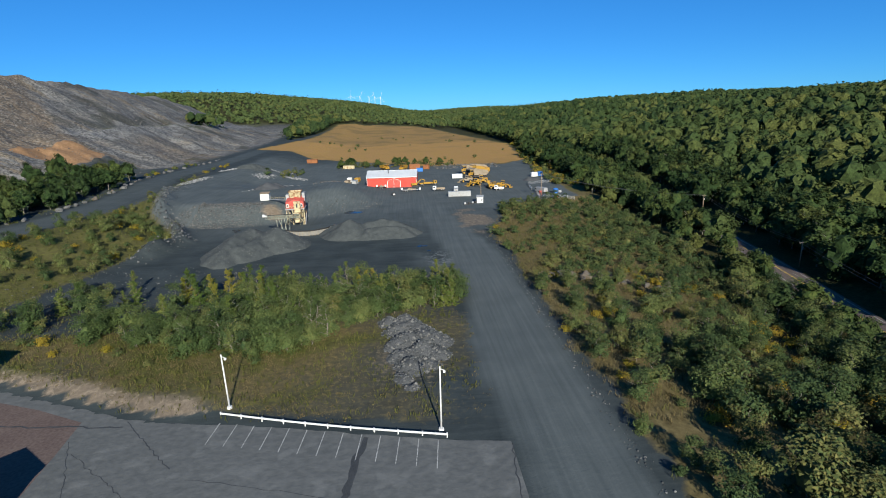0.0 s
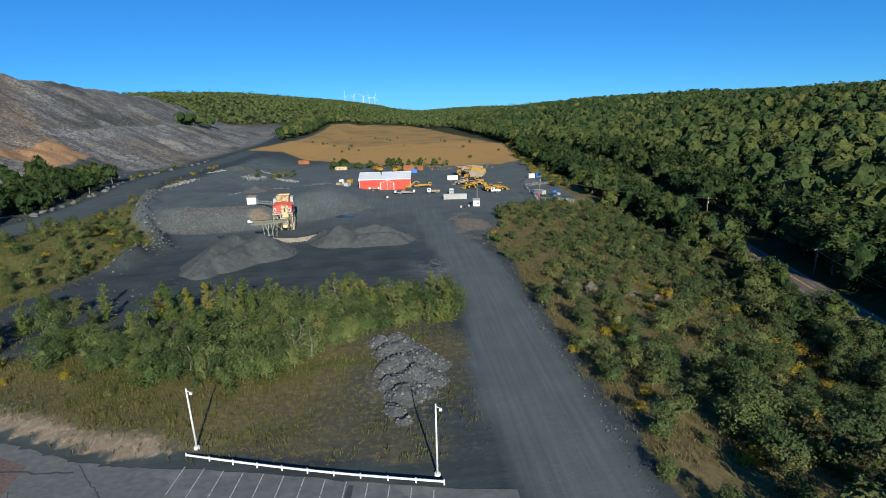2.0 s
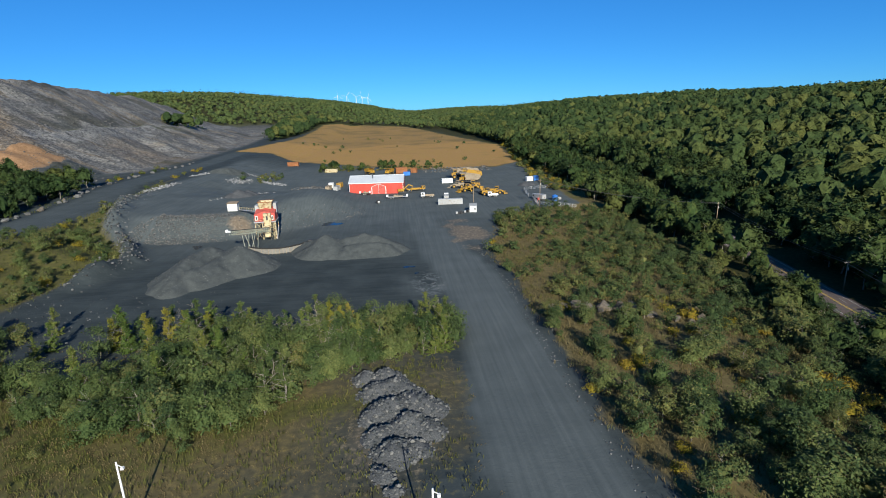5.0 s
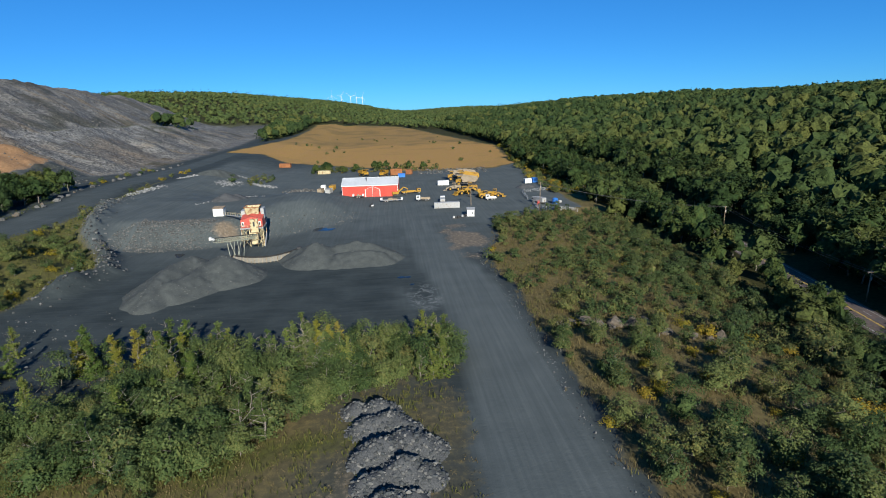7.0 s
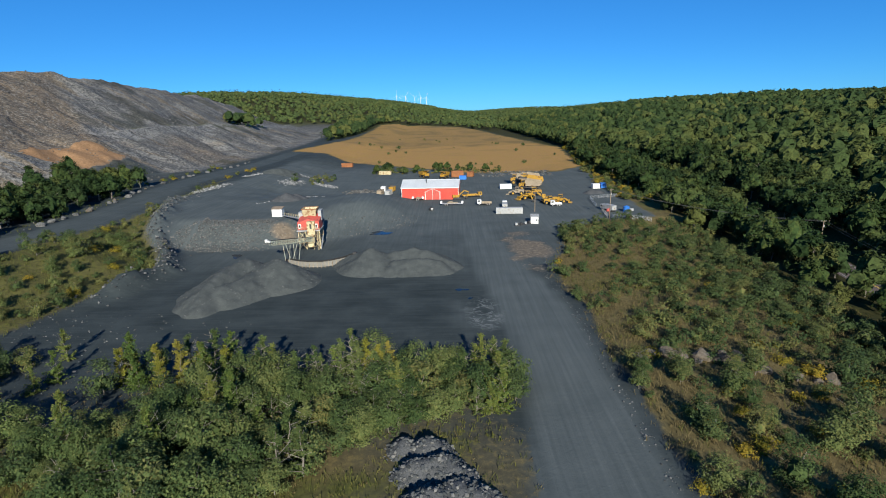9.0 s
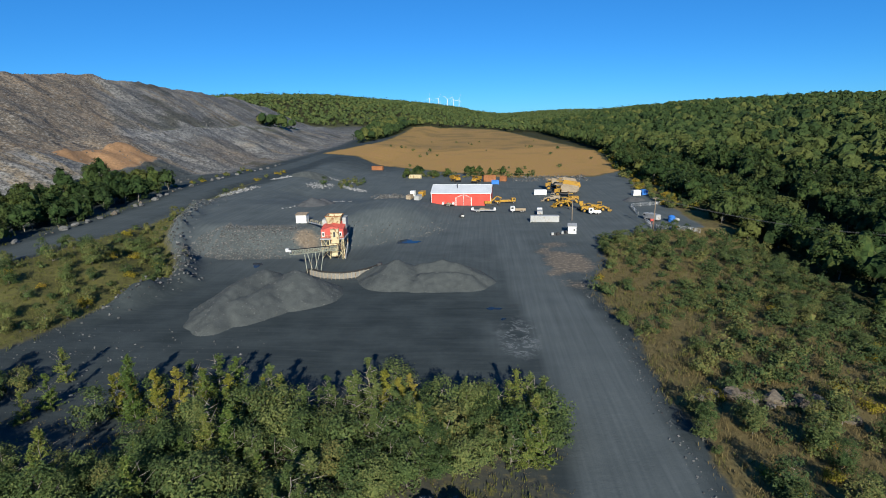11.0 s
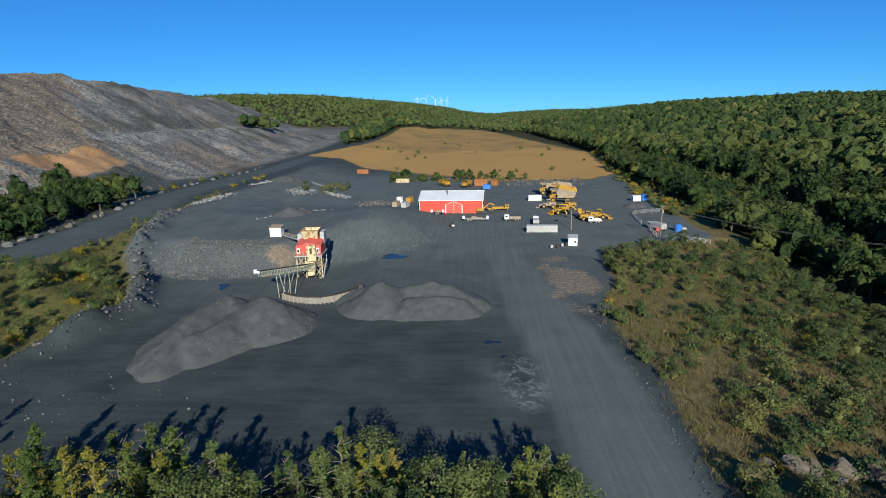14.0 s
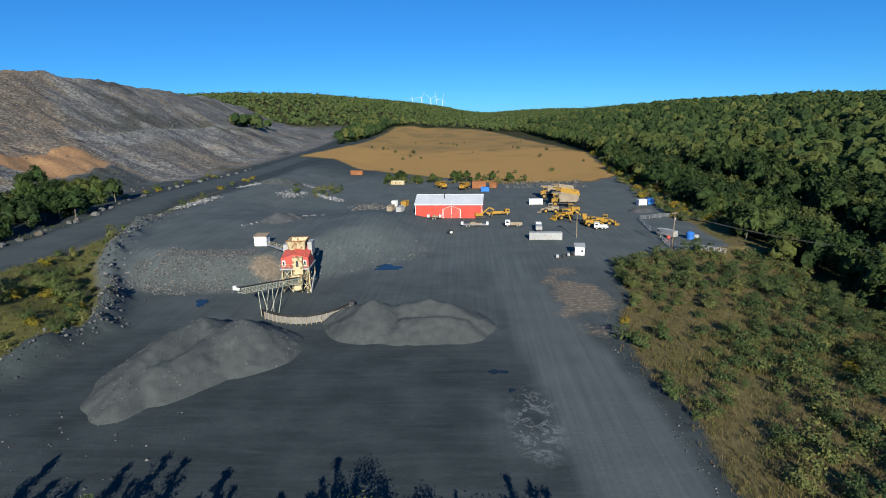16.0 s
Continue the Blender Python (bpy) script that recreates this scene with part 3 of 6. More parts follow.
def core(r, H, R, base, lumps, sub):
    """Stand-in for the dense inside of a broad crown, blocking light: uneven lumps without undersides, as triangles (n,
    3, 3).
    """
    bm = bmesh.new()
    bmesh.ops.create_icosphere(bm, subdivisions=sub, radius=1)
    tri = np.array([[v.co[:] for v in f.verts] for f in bm.faces])
    bm.free()
    tri = tri[tri[:, :, 2].mean(1) > -0.45]
    out = []
    for k in range(lumps):
        a = 6.283 * k / max(1, lumps - 1) + r.random()
        rad = 0.0 if k == 0 else R * (0.42 + 0.2 * r.random())
        zc = H * (base + (1 - base) * (0.56 if k == 0 else 0.28 + 0.3 * r.random()))
        w = R * (0.72 if k == 0 and lumps < 3 else 0.56 if k == 0 else 0.42 + 0.14 * r.random())
        h = (H - zc) * 0.92 if k == 0 else w * (0.9 + 0.3 * r.random())
        ph = r.random((3, 3)) * 6.283
        f = 1 + 0.16 * np.sin(3.1 * tri @ np.array([1, 0.3, -0.4]) * 1.7 + ph[0, 0]) + 0.13 * np.sin(tri @ np.array([-0.5, 1, 0.6]) * 5.3 + ph[0, 1]) + 0.12 * np.sin(tri @ np.array([0.2, -0.7, 1]) * 7.1 + ph[0, 2])
        out.append(tri * f[..., None] * np.array([w, w, h]) + np.array([rad * math.cos(a), rad * math.sin(a), zc]))
    return np.concatenate(out)


def cards_mesh(name, q, mat, plant=None):
    n, c = q.shape[:2]
    me = raw_mesh(name, q.reshape(-1, 3), np.arange(n * c).reshape(n, c), mat, False)
    if plant is not None:
        at = me.attributes.new("plant", "FLOAT", "POINT")
        at.data.foreach_set("value", np.repeat(plant, c).astype(np.float32))
    return me


def trunk_mesh(name, r, H, rad, limbs, R, base):
    """A tapered, slightly bent trunk with limbs."""
    bm = bmesh.new()

    def tube(p0, p1, r0, r1, sides=6):
        p0, p1 = Vector(p0), Vector(p1)
        d = (p1 - p0).normalized()
        u = d.orthogonal().normalized()
        w = d.cross(u)
        rings = [[bm.verts.new(p + (u * math.cos(6.2832 * i / sides) + w * math.sin(6.2832 * i / sides)) * rr) for i in range(sides)] for p, rr in ((p0, r0), (p1, r1))]
        for i in range(sides):
            bm.faces.new((rings[0][i], rings[0][(i + 1) % sides], rings[1][(i + 1) % sides], rings[1][i]))
    pts = [Vector((r.normal() * 0.02 * H * i, r.normal() * 0.02 * H * i, H * 0.92 * i / 4 - (0.3 if i == 0 else 0))) for i in range(5)]
    for i in range(4):
        tube(pts[i], pts[i + 1], rad * (1 - i * 0.22), rad * (1 - (i + 1) * 0.22))
    for i in range(limbs):
        f = base + (0.9 - base) * (i + 0.5) / limbs
        p = pts[0].lerp(pts[4], f)
        a = i * 2.4 + r.random()
        l = R * (0.85 if f < 0.6 else 0.5)
        tube(p, p + Vector((math.cos(a) * l, math.sin(a) * l, l * 0.55)), rad * 0.35, rad * 0.1, 4)
    me = bpy.data.meshes.new(name)
    bm.to_mesh(me)
    bm.free()
    me.materials.append(M_BARK)
    return me


def plant_kind(name, leaf, H, R, base, n, size, shape, variants, label, category, group, limbs=5, rad=None, lumps=0):
    """Some grown variants of one kind of plant, kept aside to be copied."""
    out = []
    for v in range(variants):
        h, w = H * (0.88 + 0.24 * rng.random()), R * (0.88 + 0.24 * rng.random())
        # round crowns get an added, mostly hidden core that blocks light between sprays
        cr = cards_mesh("crown", crown(rng, h, w, base, n, size, shape, clumps=max(14, n // 64), spread=0.175, wild=0.38, lumps=lumps or (0 if shape == "cone" else 1), fill=1.0 if lumps else 0.6), leaf)
        tr = trunk_mesh("trunk", rng, h, rad or 0.018 * h, limbs, w, base)
        out.append((cr, tr, name, label, category, group))
    return out


def plant(kind, x, y, scale=1.0, sink=0.1):
    cr, tr, name, label, category, group = kind[rng.integers(len(kind))]
    ob = new(name)
    ob.matrix_world = pose(x, y, gz(x, y) - sink, rng.normal() * 2.5, rng.normal() * 2.5, rng.random() * 360) @ Matrix.Scale(scale, 4)
    tagged(ob, label, category, group)
    for nm, me in (("trunk", tr), ("crown", cr)):
        o = new(nm, me)
        o.parent = ob
    return ob


def scatter(n, x0, x1, y0, y1, ok, gap):
    """Up to n places in a rectangle, at least gap apart, where ok(x, y)."""
    got = []
    for _ in range(n * 14):
        x, y = rng.uniform(x0, x1), rng.uniform(y0, y1)
        if ok(x, y) and all((x - a) ** 2 + (y - b) ** 2 > gap * gap for a, b in got[-400:]):
            got.append((x, y))
            if len(got) >= n:
                break
    return got


BIRCH = plant_kind("birch_tree", L_BIRCH, 7.8, 2.9, 0.06, 2500, 0.17, "cone", 6, "young green birch tree with a feathery crown", "tree", "birch trees of the belt", 9, 0.09)
POPLAR = plant_kind("poplar_tree", L_PINE, 7.0, 2.7, 0.06, 1900, 0.165, "cone", 5, "young poplar with pale upright limbs and bluish leaves", "tree", "poplars of the belt", 15, 0.17)
LOCUST = plant_kind("locust_tree", L_SCRUB, 6.3, 2.7, 0.06, 1600, 0.215, "round", 6, "broad dull green locust tree on waste ground", "tree", "locust trees", 6, 0.1)
SHRUB = plant_kind("shrub", L_SCRUB, 2.3, 1.6, 0.03, 620, 0.15, "round", 5, "low olive green shrub among dry grass", "shrub", "shrubs on the slope", 4, 0.04)
GOLDROD = plant_kind("golden_shrub", L_GOLD, 1.6, 1.7, 0.03, 480, 0.15, "round", 3, "low yellow shrub turning in autumn", "shrub", "yellow shrubs", 4, 0.03)
DARKTREE = plant_kind("oak_tree", L_OAK, 10.5, 4.2, 0.10, 700, 0.50, "round", 6, "dark green broad oak tree with a full crown", "tree", "oak trees", 7, 0.2, 4)
ASH = plant_kind("ash_tree", L_FOREST, 10.0, 3.9, 0.10, 700, 0.48, "round", 5, "mid green broad ash tree with a full crown", "tree", "ash trees", 7, 0.18, 4)
HAZEL = plant_kind("hazel_tree", L_PINE, 6.6, 2.9, 0.04, 2300, 0.185, "round", 5, "dense bluish green young tree with layered boughs", "tree", "dense young trees of the belt", 8, 0.1)
ASPEN = plant_kind("aspen_tree", L_ASPEN, 7.3, 2.3, 0.06, 2000, 0.165, "cone", 4, "young yellowing aspen tree with a narrow crown", "tree", "aspens of the belt", 9, 0.08)

# tree belt between the car park and the yard: yellowing to the west, pale poplars amid, dark green to the east
front = lambda x: np.interp(x, [-66, -55, -46, -37, -29, -22, -12, -4, 11], [99, 89, 84, 82, 83, 87, 97, 104, 107])
for x, y in scatter(185, -58, 11.5, 81, 121, lambda x, y: y > front(x) and (y > 113 or fbm(np.array([x]), np.array([y]), 9, 2, 55)[0] > (-0.12 if x < -32 else -0.6)) and not (-62 < x < -46 and 100 < y < 112), 1.9):
    back = y > 113
    u = rng.random()
    sc = rng.uniform(0.62, 1.1) * (1.0 if x > -40 or back else 0.8)
    if back:
        yellow, pale = (0.45, 0.6) if x < -34 else (0.16, 0.62) if x < -9 else (0.04, 0.2)
        kind = ASPEN if u < yellow else POPLAR if u < pale else BIRCH if u < (0.9 if x < -9 else 0.55) else HAZEL
    else:
        kind = BIRCH if u < 0.16 else POPLAR if u < 0.34 else HAZEL if u < 0.76 else LOCUST
    plant(kind, x, y, sc)
for x, y in scatter(16, -95, -66, 100, 128, lambda x, y: True, 3.0):
    plant(LOCUST if rng.random() < 0.6 else BIRCH, x, y, rng.uniform(0.6, 0.95))
for x, y in scatter(30, -92, -26, 78, 104, lambda x, y: y > lot_edge(x) + 13 and y < front(x) + 6, 2.2):
    plant(SHRUB if rng.random() < 0.6 else HAZEL, x, y, rng.uniform(0.5, 1.0))
for x, y in scatter(9, -90, -45, 84, 110, lambda x, y: y > lot_edge(x) + 10, 4):
    plant(GOLDROD, x, y, rng.uniform(0.5, 1.1))

# strip between the berm and the haul road, and the grove beyond the haul road
for x, y in scatter(90, -140, -84, 130, 270, lambda x, y: berm_x(y) - 4 > x > road_x(y) + 11, 2.4):
    plant((LOCUST, HAZEL, SHRUB, SHRUB, LOCUST)[rng.integers(5)], x, y, rng.uniform(0.5, 0.85))
for x, y in scatter(12, -140, -84, 150, 290, lambda x, y: berm_x(y) - 3 > x > road_x(y) + 11, 3):
    plant(GOLDROD, x, y, rng.uniform(0.7, 1.3))
for x, y in scatter(115, -225, -150, 165, 318, lambda x, y: road_x(y) - 62 < x < road_x(y) - 14, 3.3):
    plant(DARKTREE if rng.random() < 0.7 else ASH, x, y, rng.uniform(0.7, 1.1))
for x, y in scatter(22, -200, -120, 300, 420, lambda x, y: road_x(y) - 22 < x < road_x(y) - 11 or road_x(y) + 10 < x < road_x(y) + 16, 3):
    plant(SHRUB if rng.random() < 0.6 else GOLDROD, x, y, rng.uniform(0.6, 1.3))

# overgrown slope towards the public road
inside = lambda x, y: yard_r(y) + 2.5 < x < highway_x(y) - 10
for x, y in scatter(185, 30, 95, 20, 121, inside, 2.4):
    f = (x - 27) / 50
    u = rng.random()
    plant(LOCUST if u < 0.45 else HAZEL if u < 0.72 else SHRUB, x, y, rng.uniform(0.5, 0.95) * (0.8 + 0.4 * min(1, f)))
for x, y in scatter(30, 38, 88, 18, 74, inside, 4.2):
    plant(LOCUST if rng.random() < 0.55 else HAZEL, x, y, rng.uniform(0.95, 1.4))
for x, y in scatter(40, 30, 80, 30, 124, inside, 3.0):
    plant(GOLDROD, x, y, rng.uniform(0.7, 1.4))
for x, y in scatter(70, 30, 92, 127, 205, inside, 3.2):
    plant(SHRUB, x, y, rng.uniform(0.6, 1.35) * (1.25 if x > 66 else 1))
for x, y in scatter(70, 30, 96, 126, 246, lambda x, y: inside(x, y) and (x > 66 or y > 208), 3.2):
    plant(LOCUST, x, y, rng.uniform(0.45, 0.75))
for x, y in scatter(8, 30, 80, 124, 240, inside, 4):
    plant(GOLDROD, x, y, rng.uniform(0.6, 1.1))

# row of trees along the public road, then the edge of the wood
row = lambda x, y: max(yard_r(y) + (7 if y > 240 else 40), highway_x(y) - (42 if y > 240 else 21)) < x < highway_x(y) - 7
for x, y in scatter(190, 50, 155, 60, 640, row, 4.6):
    plant(DARKTREE if rng.random() < 0.55 else ASH, x, y, rng.uniform(0.8, 1.2) * (0.75 if y < 165 else 1.08))
edge = lambda x, y: highway_x(y) + 11 < x < highway_x(y) + 36
for x, y in scatter(150, 90, 190, 70, 480, edge, 5.6):
    plant(DARKTREE if rng.random() < 0.6 else ASH, x, y, rng.uniform(0.95, 1.35))
# yellowing weeds between the yard, the meadow and the trees
for x, y in scatter(190, 84, 130, 290, 640, lambda x, y: yard_r(y) + 1 < x < highway_x(y) - 28, 2.0):
    plant(GOLDROD if rng.random() < 0.6 else SHRUB, x, y, rng.uniform(0.9, 1.8))
# bushes before the meadow
for x, y in scatter(95, -56, 38, 421, 446, lambda x, y: abs(x + 16) > 3 and y < 446 - 0.12 * (x + 56), 1.8):
    plant((DARKTREE, LOCUST, LOCUST, GOLDROD, SHRUB)[rng.integers(5)], x, y, rng.uniform(0.32, 0.7))
for x, y in scatter(12, -98, -76, 372, 396, lambda x, y: True, 3):
    plant(LOCUST, x, y, rng.uniform(0.4, 0.8))
for x, y in scatter(26, -110, 115, 460, 900, lambda x, y: field_l(y) < x < field_r(y), 9):
    plant(SHRUB, x, y, rng.uniform(0.7, 1.5))


def woods(name, places, templates, leaf, scale, label):
    """Many crowns in one mesh: places (n, 2), templates a list of leaf sprays."""
    places = np.asarray(places)
    zz = land(places[:, 0], places[:, 1])
    which = rng.integers(0, len(templates), len(places))
    rows, tone = [], []
    tone_all = np.clip(0.5 + 0.45 * fbm(places[:, 0], places[:, 1], 90, 3, 201) + rng.normal(size=len(places)) * 0.2, 0, 0.999)
    for k, q in enumerate(templates):
        sel = np.nonzero(which == k)[0]
        if not len(sel):
            continue
        a = rng.random(len(sel)) * 6.283
        s = scale[sel] if isinstance(scale, np.ndarray) else scale * (0.62 + 0.75 * rng.random(len(sel)) ** 1.3)
        c, sn = np.cos(a)[:, None, None], np.sin(a)[:, None, None]
        X = (q[None, :, :, 0] * c - q[None, :, :, 1] * sn) * s[:, None, None] + places[sel, 0][:, None, None]
        Y = (q[None, :, :, 0] * sn + q[None, :, :, 1] * c) * s[:, None, None] + places[sel, 1][:, None, None]
        Z = q[None, :, :, 2] * s[:, None, None] + zz[sel][:, None, None]
        rows.append(np.stack([X, Y, Z], -1).reshape(-1, 3, 3))
        tone.append(np.repeat(tone_all[sel], len(q)))
    ob = new(name, cards_mesh(name, np.concatenate(rows), leaf, np.concatenate(tone)))
    return tagged(ob, label, "woodland", kind="stuff")


def jitter_grid(x0, x1, y0, y1, step, ok):
    X, Y = np.meshgrid(np.arange(x0, x1, step), np.arange(y0, y1, step))
    X = (X + rng.uniform(-0.62, 0.62, X.shape) * step).ravel()
    Y = (Y + rng.uniform(-0.62, 0.62, Y.shape) * step).ravel()
    k = ok(X, Y) & (rng.random(len(X)) > 0.12)
    return np.stack([X[k], Y[k]], -1)


near_t = [crown(rng, 13, 5.4, 0.1, 120, 0.85, "round", 18, 0.16, 0.4, 2) for _ in range(7)]
mid_t = [crown(rng, 13, 6.0, 0.1, 34, 1.25, "round", 14, 0.14, 0.45, 1) for _ in range(8)]
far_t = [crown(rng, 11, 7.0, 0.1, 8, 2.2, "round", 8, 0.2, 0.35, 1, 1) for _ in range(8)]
seen = lambda X, Y: np.abs(np.arctan2(X, Y + 10)) < radians(54)
P1 = jitter_grid(95, 520, 60, 560, 8.6, lambda X, Y: (X > highway_x(Y) + 34) & (X < highway_x(Y) + 300) & seen(X, Y))
P1 = np.concatenate([P1, jitter_grid(90, 190, 480, 1250, 6.5, lambda X, Y: (X > highway_x(Y) + 10) & (X < highway_x(Y) + 36))])
P1 = np.concatenate([P1, jitter_grid(90, 160, 600, 1250, 6.5, lambda X, Y: (X > np.maximum(field_r(Y) + 8, highway_x(Y) - 28)) & (X < highway_x(Y) - 6))])
woods("near_woodland", P1, near_t, L_FOREST, 1.0, "dense mixed green woodland on the valley side")
P2 = jitter_grid(110, 1300, 60, 1500, 10.4, lambda X, Y: (X > highway_x(Y) + 30) & ((X > highway_x(Y) + 296) | (Y > 556)) & seen(X, Y) & (X < 900 + 0.2 * Y))
P2 = np.concatenate([P2, jitter_grid(-260, -110, 500, 1250, 8.5, lambda X, Y: (X > toe_x(Y) + 12) & (X < field_l(Y) - 10) & (np.abs(X - road_x(Y)) > 16) & (Y > 760))])
P2 = np.concatenate([P2, jitter_grid(-272, -240, 705, 790, 7.0, lambda X, Y: fbm(X, Y, 40, 2, 303) > -0.2)])
woods("hillside_woodland", P2, mid_t, L_FOREST, 1.0, "dense green woodland on the hillside")
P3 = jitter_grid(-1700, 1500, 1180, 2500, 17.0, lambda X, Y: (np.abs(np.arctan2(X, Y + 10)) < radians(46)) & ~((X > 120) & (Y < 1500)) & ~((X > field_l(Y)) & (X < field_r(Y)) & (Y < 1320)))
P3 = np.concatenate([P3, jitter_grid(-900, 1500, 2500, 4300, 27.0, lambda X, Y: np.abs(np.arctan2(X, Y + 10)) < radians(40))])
woods("distant_woodland", P3, far_t, L_FAR_HAZED, 1.0, "distant wooded hills at the head of the valley")


P4 = jitter_grid(28, 100, 112, 248, 4.5, lambda X, Y: (X > yard_r(Y) + 2) & (X < highway_x(Y) - 8) & (fbm(X, Y, 12, 2, 501) > -0.03 - 0.5 * sm(55, 75, X) - 0.5 * sm(200, 215, Y)))
brush_t = [crown(rng, 2.5, 1.5, 0.03, 300, 0.19, "round", 14, 0.2) for _ in range(5)]
woods("slope_brush", P4, brush_t, L_SCRUB, 1.05, "olive green brush scattered over the slope")


# grass and weeds as loose stuff
def tufts(name, places, leaf, h, label, blades=5):
    n = len(places) * blades
    p = np.repeat(places, blades, 0) + rng.normal(size=(n, 2)) * 0.3
    z = land(p[:, 0], p[:, 1])
    a = rng.random(n) * 6.283
    w = 0.02 + 0.045 * rng.random(n)
    hh = h * (0.5 + rng.random(n))
    ln = rng.normal(size=(n, 2)) * 0.28 * hh[:, None]
    b = np.stack([p[:, 0], p[:, 1], z - 0.03], -1)
    t1 = np.stack([np.cos(a) * w, np.sin(a) * w, np.zeros(n)], -1)
    top = b + np.stack([ln[:, 0], ln[:, 1], hh], -1)
    q = np.stack([b - t1 * 0.5, b + t1 * 0.5, top + t1, top - t1], 1)
    tone = np.clip(0.5 + 0.4 * fbm(p[:, 0], p[:, 1], 12, 3, 77) + 0.2 * rng.normal(size=n), 0, 0.999)
    tagged(new(name, cards_mesh(name, q, leaf, tone)), label, "grass", kind="stuff")


def weighted(n, x0, x1, y0, y1, w):
    x, y = rng.uniform(x0, x1, n), rng.uniform(y0, y1, n)
    k = rng.random(n) < w(x, y)
    return np.stack([x[k], y[k]], -1)


grassy = lambda x, y: zones(x, y)[0][0] * (y > lot_edge(x) + 2) * (1 - zones(x, y)[0][2])
tufts("dry_grass", weighted(26000, -100, 12, 60, 122, lambda x, y: (0.12 + 0.5 * sm(-12, -28, x + 0.3 * (y - 90))) * grassy(x, y)), L_DRY, 0.17, "dry brown grass on the bank", 9)
tufts("dry_slope_grass", weighted(26000, 27, 100, 20, 250, lambda x, y: 0.95 * grassy(x, y)), L_DRY, 0.5, "dry brown grass on the overgrown slope")
tufts("green_weeds", weighted(26000, 27, 100, 20, 250, lambda x, y: 0.6 * zones(x, y)[0][1]), L_GRASS, 0.6, "olive green weeds on the overgrown slope")
tufts("bank_weeds", weighted(14000, -100, 12, 60, 122, lambda x, y: 0.9 * zones(x, y)[0][1]), L_GRASS, 0.5, "olive green weeds on the bank")
tufts("roadside_weeds", weighted(14000, -150, -80, 120, 330, lambda x, y: 0.8 * grassy(x, y)), L_GRASS, 0.6, "weeds beside the haul road")

# ==== BUILT THINGS ====
M_ASPHALT = mottled("car_park_asphalt", (0.080, 0.085, 0.084), (0.106, 0.110, 0.108), 0.22, 0.9, 0.2, spot=(0.120, 0.124, 0.121), spot_amount=0.3)
M_REDDISH = mottled("red_shale_dust", (0.080, 0.058, 0.053), (0.120, 0.092, 0.080), 0.6, 0.95, 0.2)
M_TAR = mottled("crack_filler", (0.028, 0.030, 0.031), (0.048, 0.050, 0.050), 2.0, 0.7, 0.1)
M_LINE = mottled("worn_white_line", (0.240, 0.240, 0.232), (0.384, 0.384, 0.368), 3.0, 0.8, 0.1, spot=(0.096, 0.096, 0.096), spot_amount=0.4)
M_YLINE = mottled("worn_yellow_line", (0.45, 0.30, 0.05), (0.60, 0.42, 0.08), 3.0, 0.8, 0.1)
M_HIGHWAY = mottled("faded_asphalt", (0.076, 0.060, 0.056), (0.116, 0.092, 0.083), 0.4, 0.9, 0.15, spot=(0.080, 0.072, 0.072), spot_amount=0.4)
M_STEEL = mottled("galvanised_steel", (0.252, 0.258, 0.264), (0.372, 0.378, 0.384), 2.0, 0.5, 0.1, 0.3)
M_CREAM = mottled("cream_paint", (0.31, 0.27, 0.155), (0.43, 0.385, 0.245), 1.0, 0.7, 0.15, spot=(0.20, 0.11, 0.055), spot_amount=0.55)
M_YELLOW = mottled("machine_yellow", (0.245, 0.136, 0.017), (0.340, 0.197, 0.027), 1.0, 0.5, 0.1, spot=(0.122, 0.061, 0.020), spot_amount=0.3)
M_RUST = mottled("rusty_steel", (0.128, 0.052, 0.024), (0.272, 0.120, 0.056), 1.2, 0.9, 0.3)
M_DARK = mottled("dark_steel", (0.020, 0.021, 0.022), (0.048, 0.048, 0.050), 1.5, 0.7, 0.2)
M_RUBBER = mottled("tyre_rubber", (0.018, 0.018, 0.019), (0.035, 0.034, 0.033), 4, 0.85, 0.2)
M_GREYBOX = mottled("grey_paint", (0.216, 0.223, 0.223), (0.317, 0.324, 0.324), 0.8, 0.6, 0.1, spot=(0.180, 0.130, 0.094), spot_amount=0.15)
M_BLUE = mottled("blue_paint", (0.016, 0.096, 0.336), (0.032, 0.160, 0.480), 1.2, 0.5, 0.1)
M_REDPAINT = mottled("red_paint", (0.34, 0.050, 0.040), (0.45, 0.085, 0.065), 1.0, 0.6, 0.1, spot=(0.19, 0.06, 0.045), spot_amount=0.3)
M_WOOD = mottled("weathered_wood", (0.128, 0.096, 0.068), (0.264, 0.208, 0.152), 2.0, 0.9, 0.4)
M_GLASS = mottled("dark_glass", (0.015, 0.02, 0.025), (0.03, 0.035, 0.04), 1.0, 0.08, 0.0)
M_TANBODY = mottled("dusty_tan_steel", (0.177, 0.143, 0.102), (0.286, 0.238, 0.177), 0.8, 0.85, 0.2, spot=(0.109, 0.068, 0.041), spot_amount=0.3)
M_PANEL = mottled("weathered_panel", (0.120, 0.117, 0.105), (0.198, 0.192, 0.174), 1.2, 0.8, 0.15)
M_STONE = mottled("grey_rock", (0.056, 0.058, 0.058), (0.128, 0.128, 0.126), 1.5, 0.9, 0.6)
M_BROWNSTONE = mottled("brown_rock", (0.060, 0.050, 0.040), (0.135, 0.115, 0.092), 1.0, 0.9, 0.7, spot=(0.08, 0.078, 0.075), spot_amount=0.4)
M_FINES = mottled("coal_fines", (0.036, 0.042, 0.043), (0.066, 0.073, 0.072), 1.7, 0.95, 0.6)
M_RUBBLE = mottled("blue_grey_rubble", (0.036, 0.039, 0.042), (0.080, 0.083, 0.086), 1.4, 0.9, 0.8)
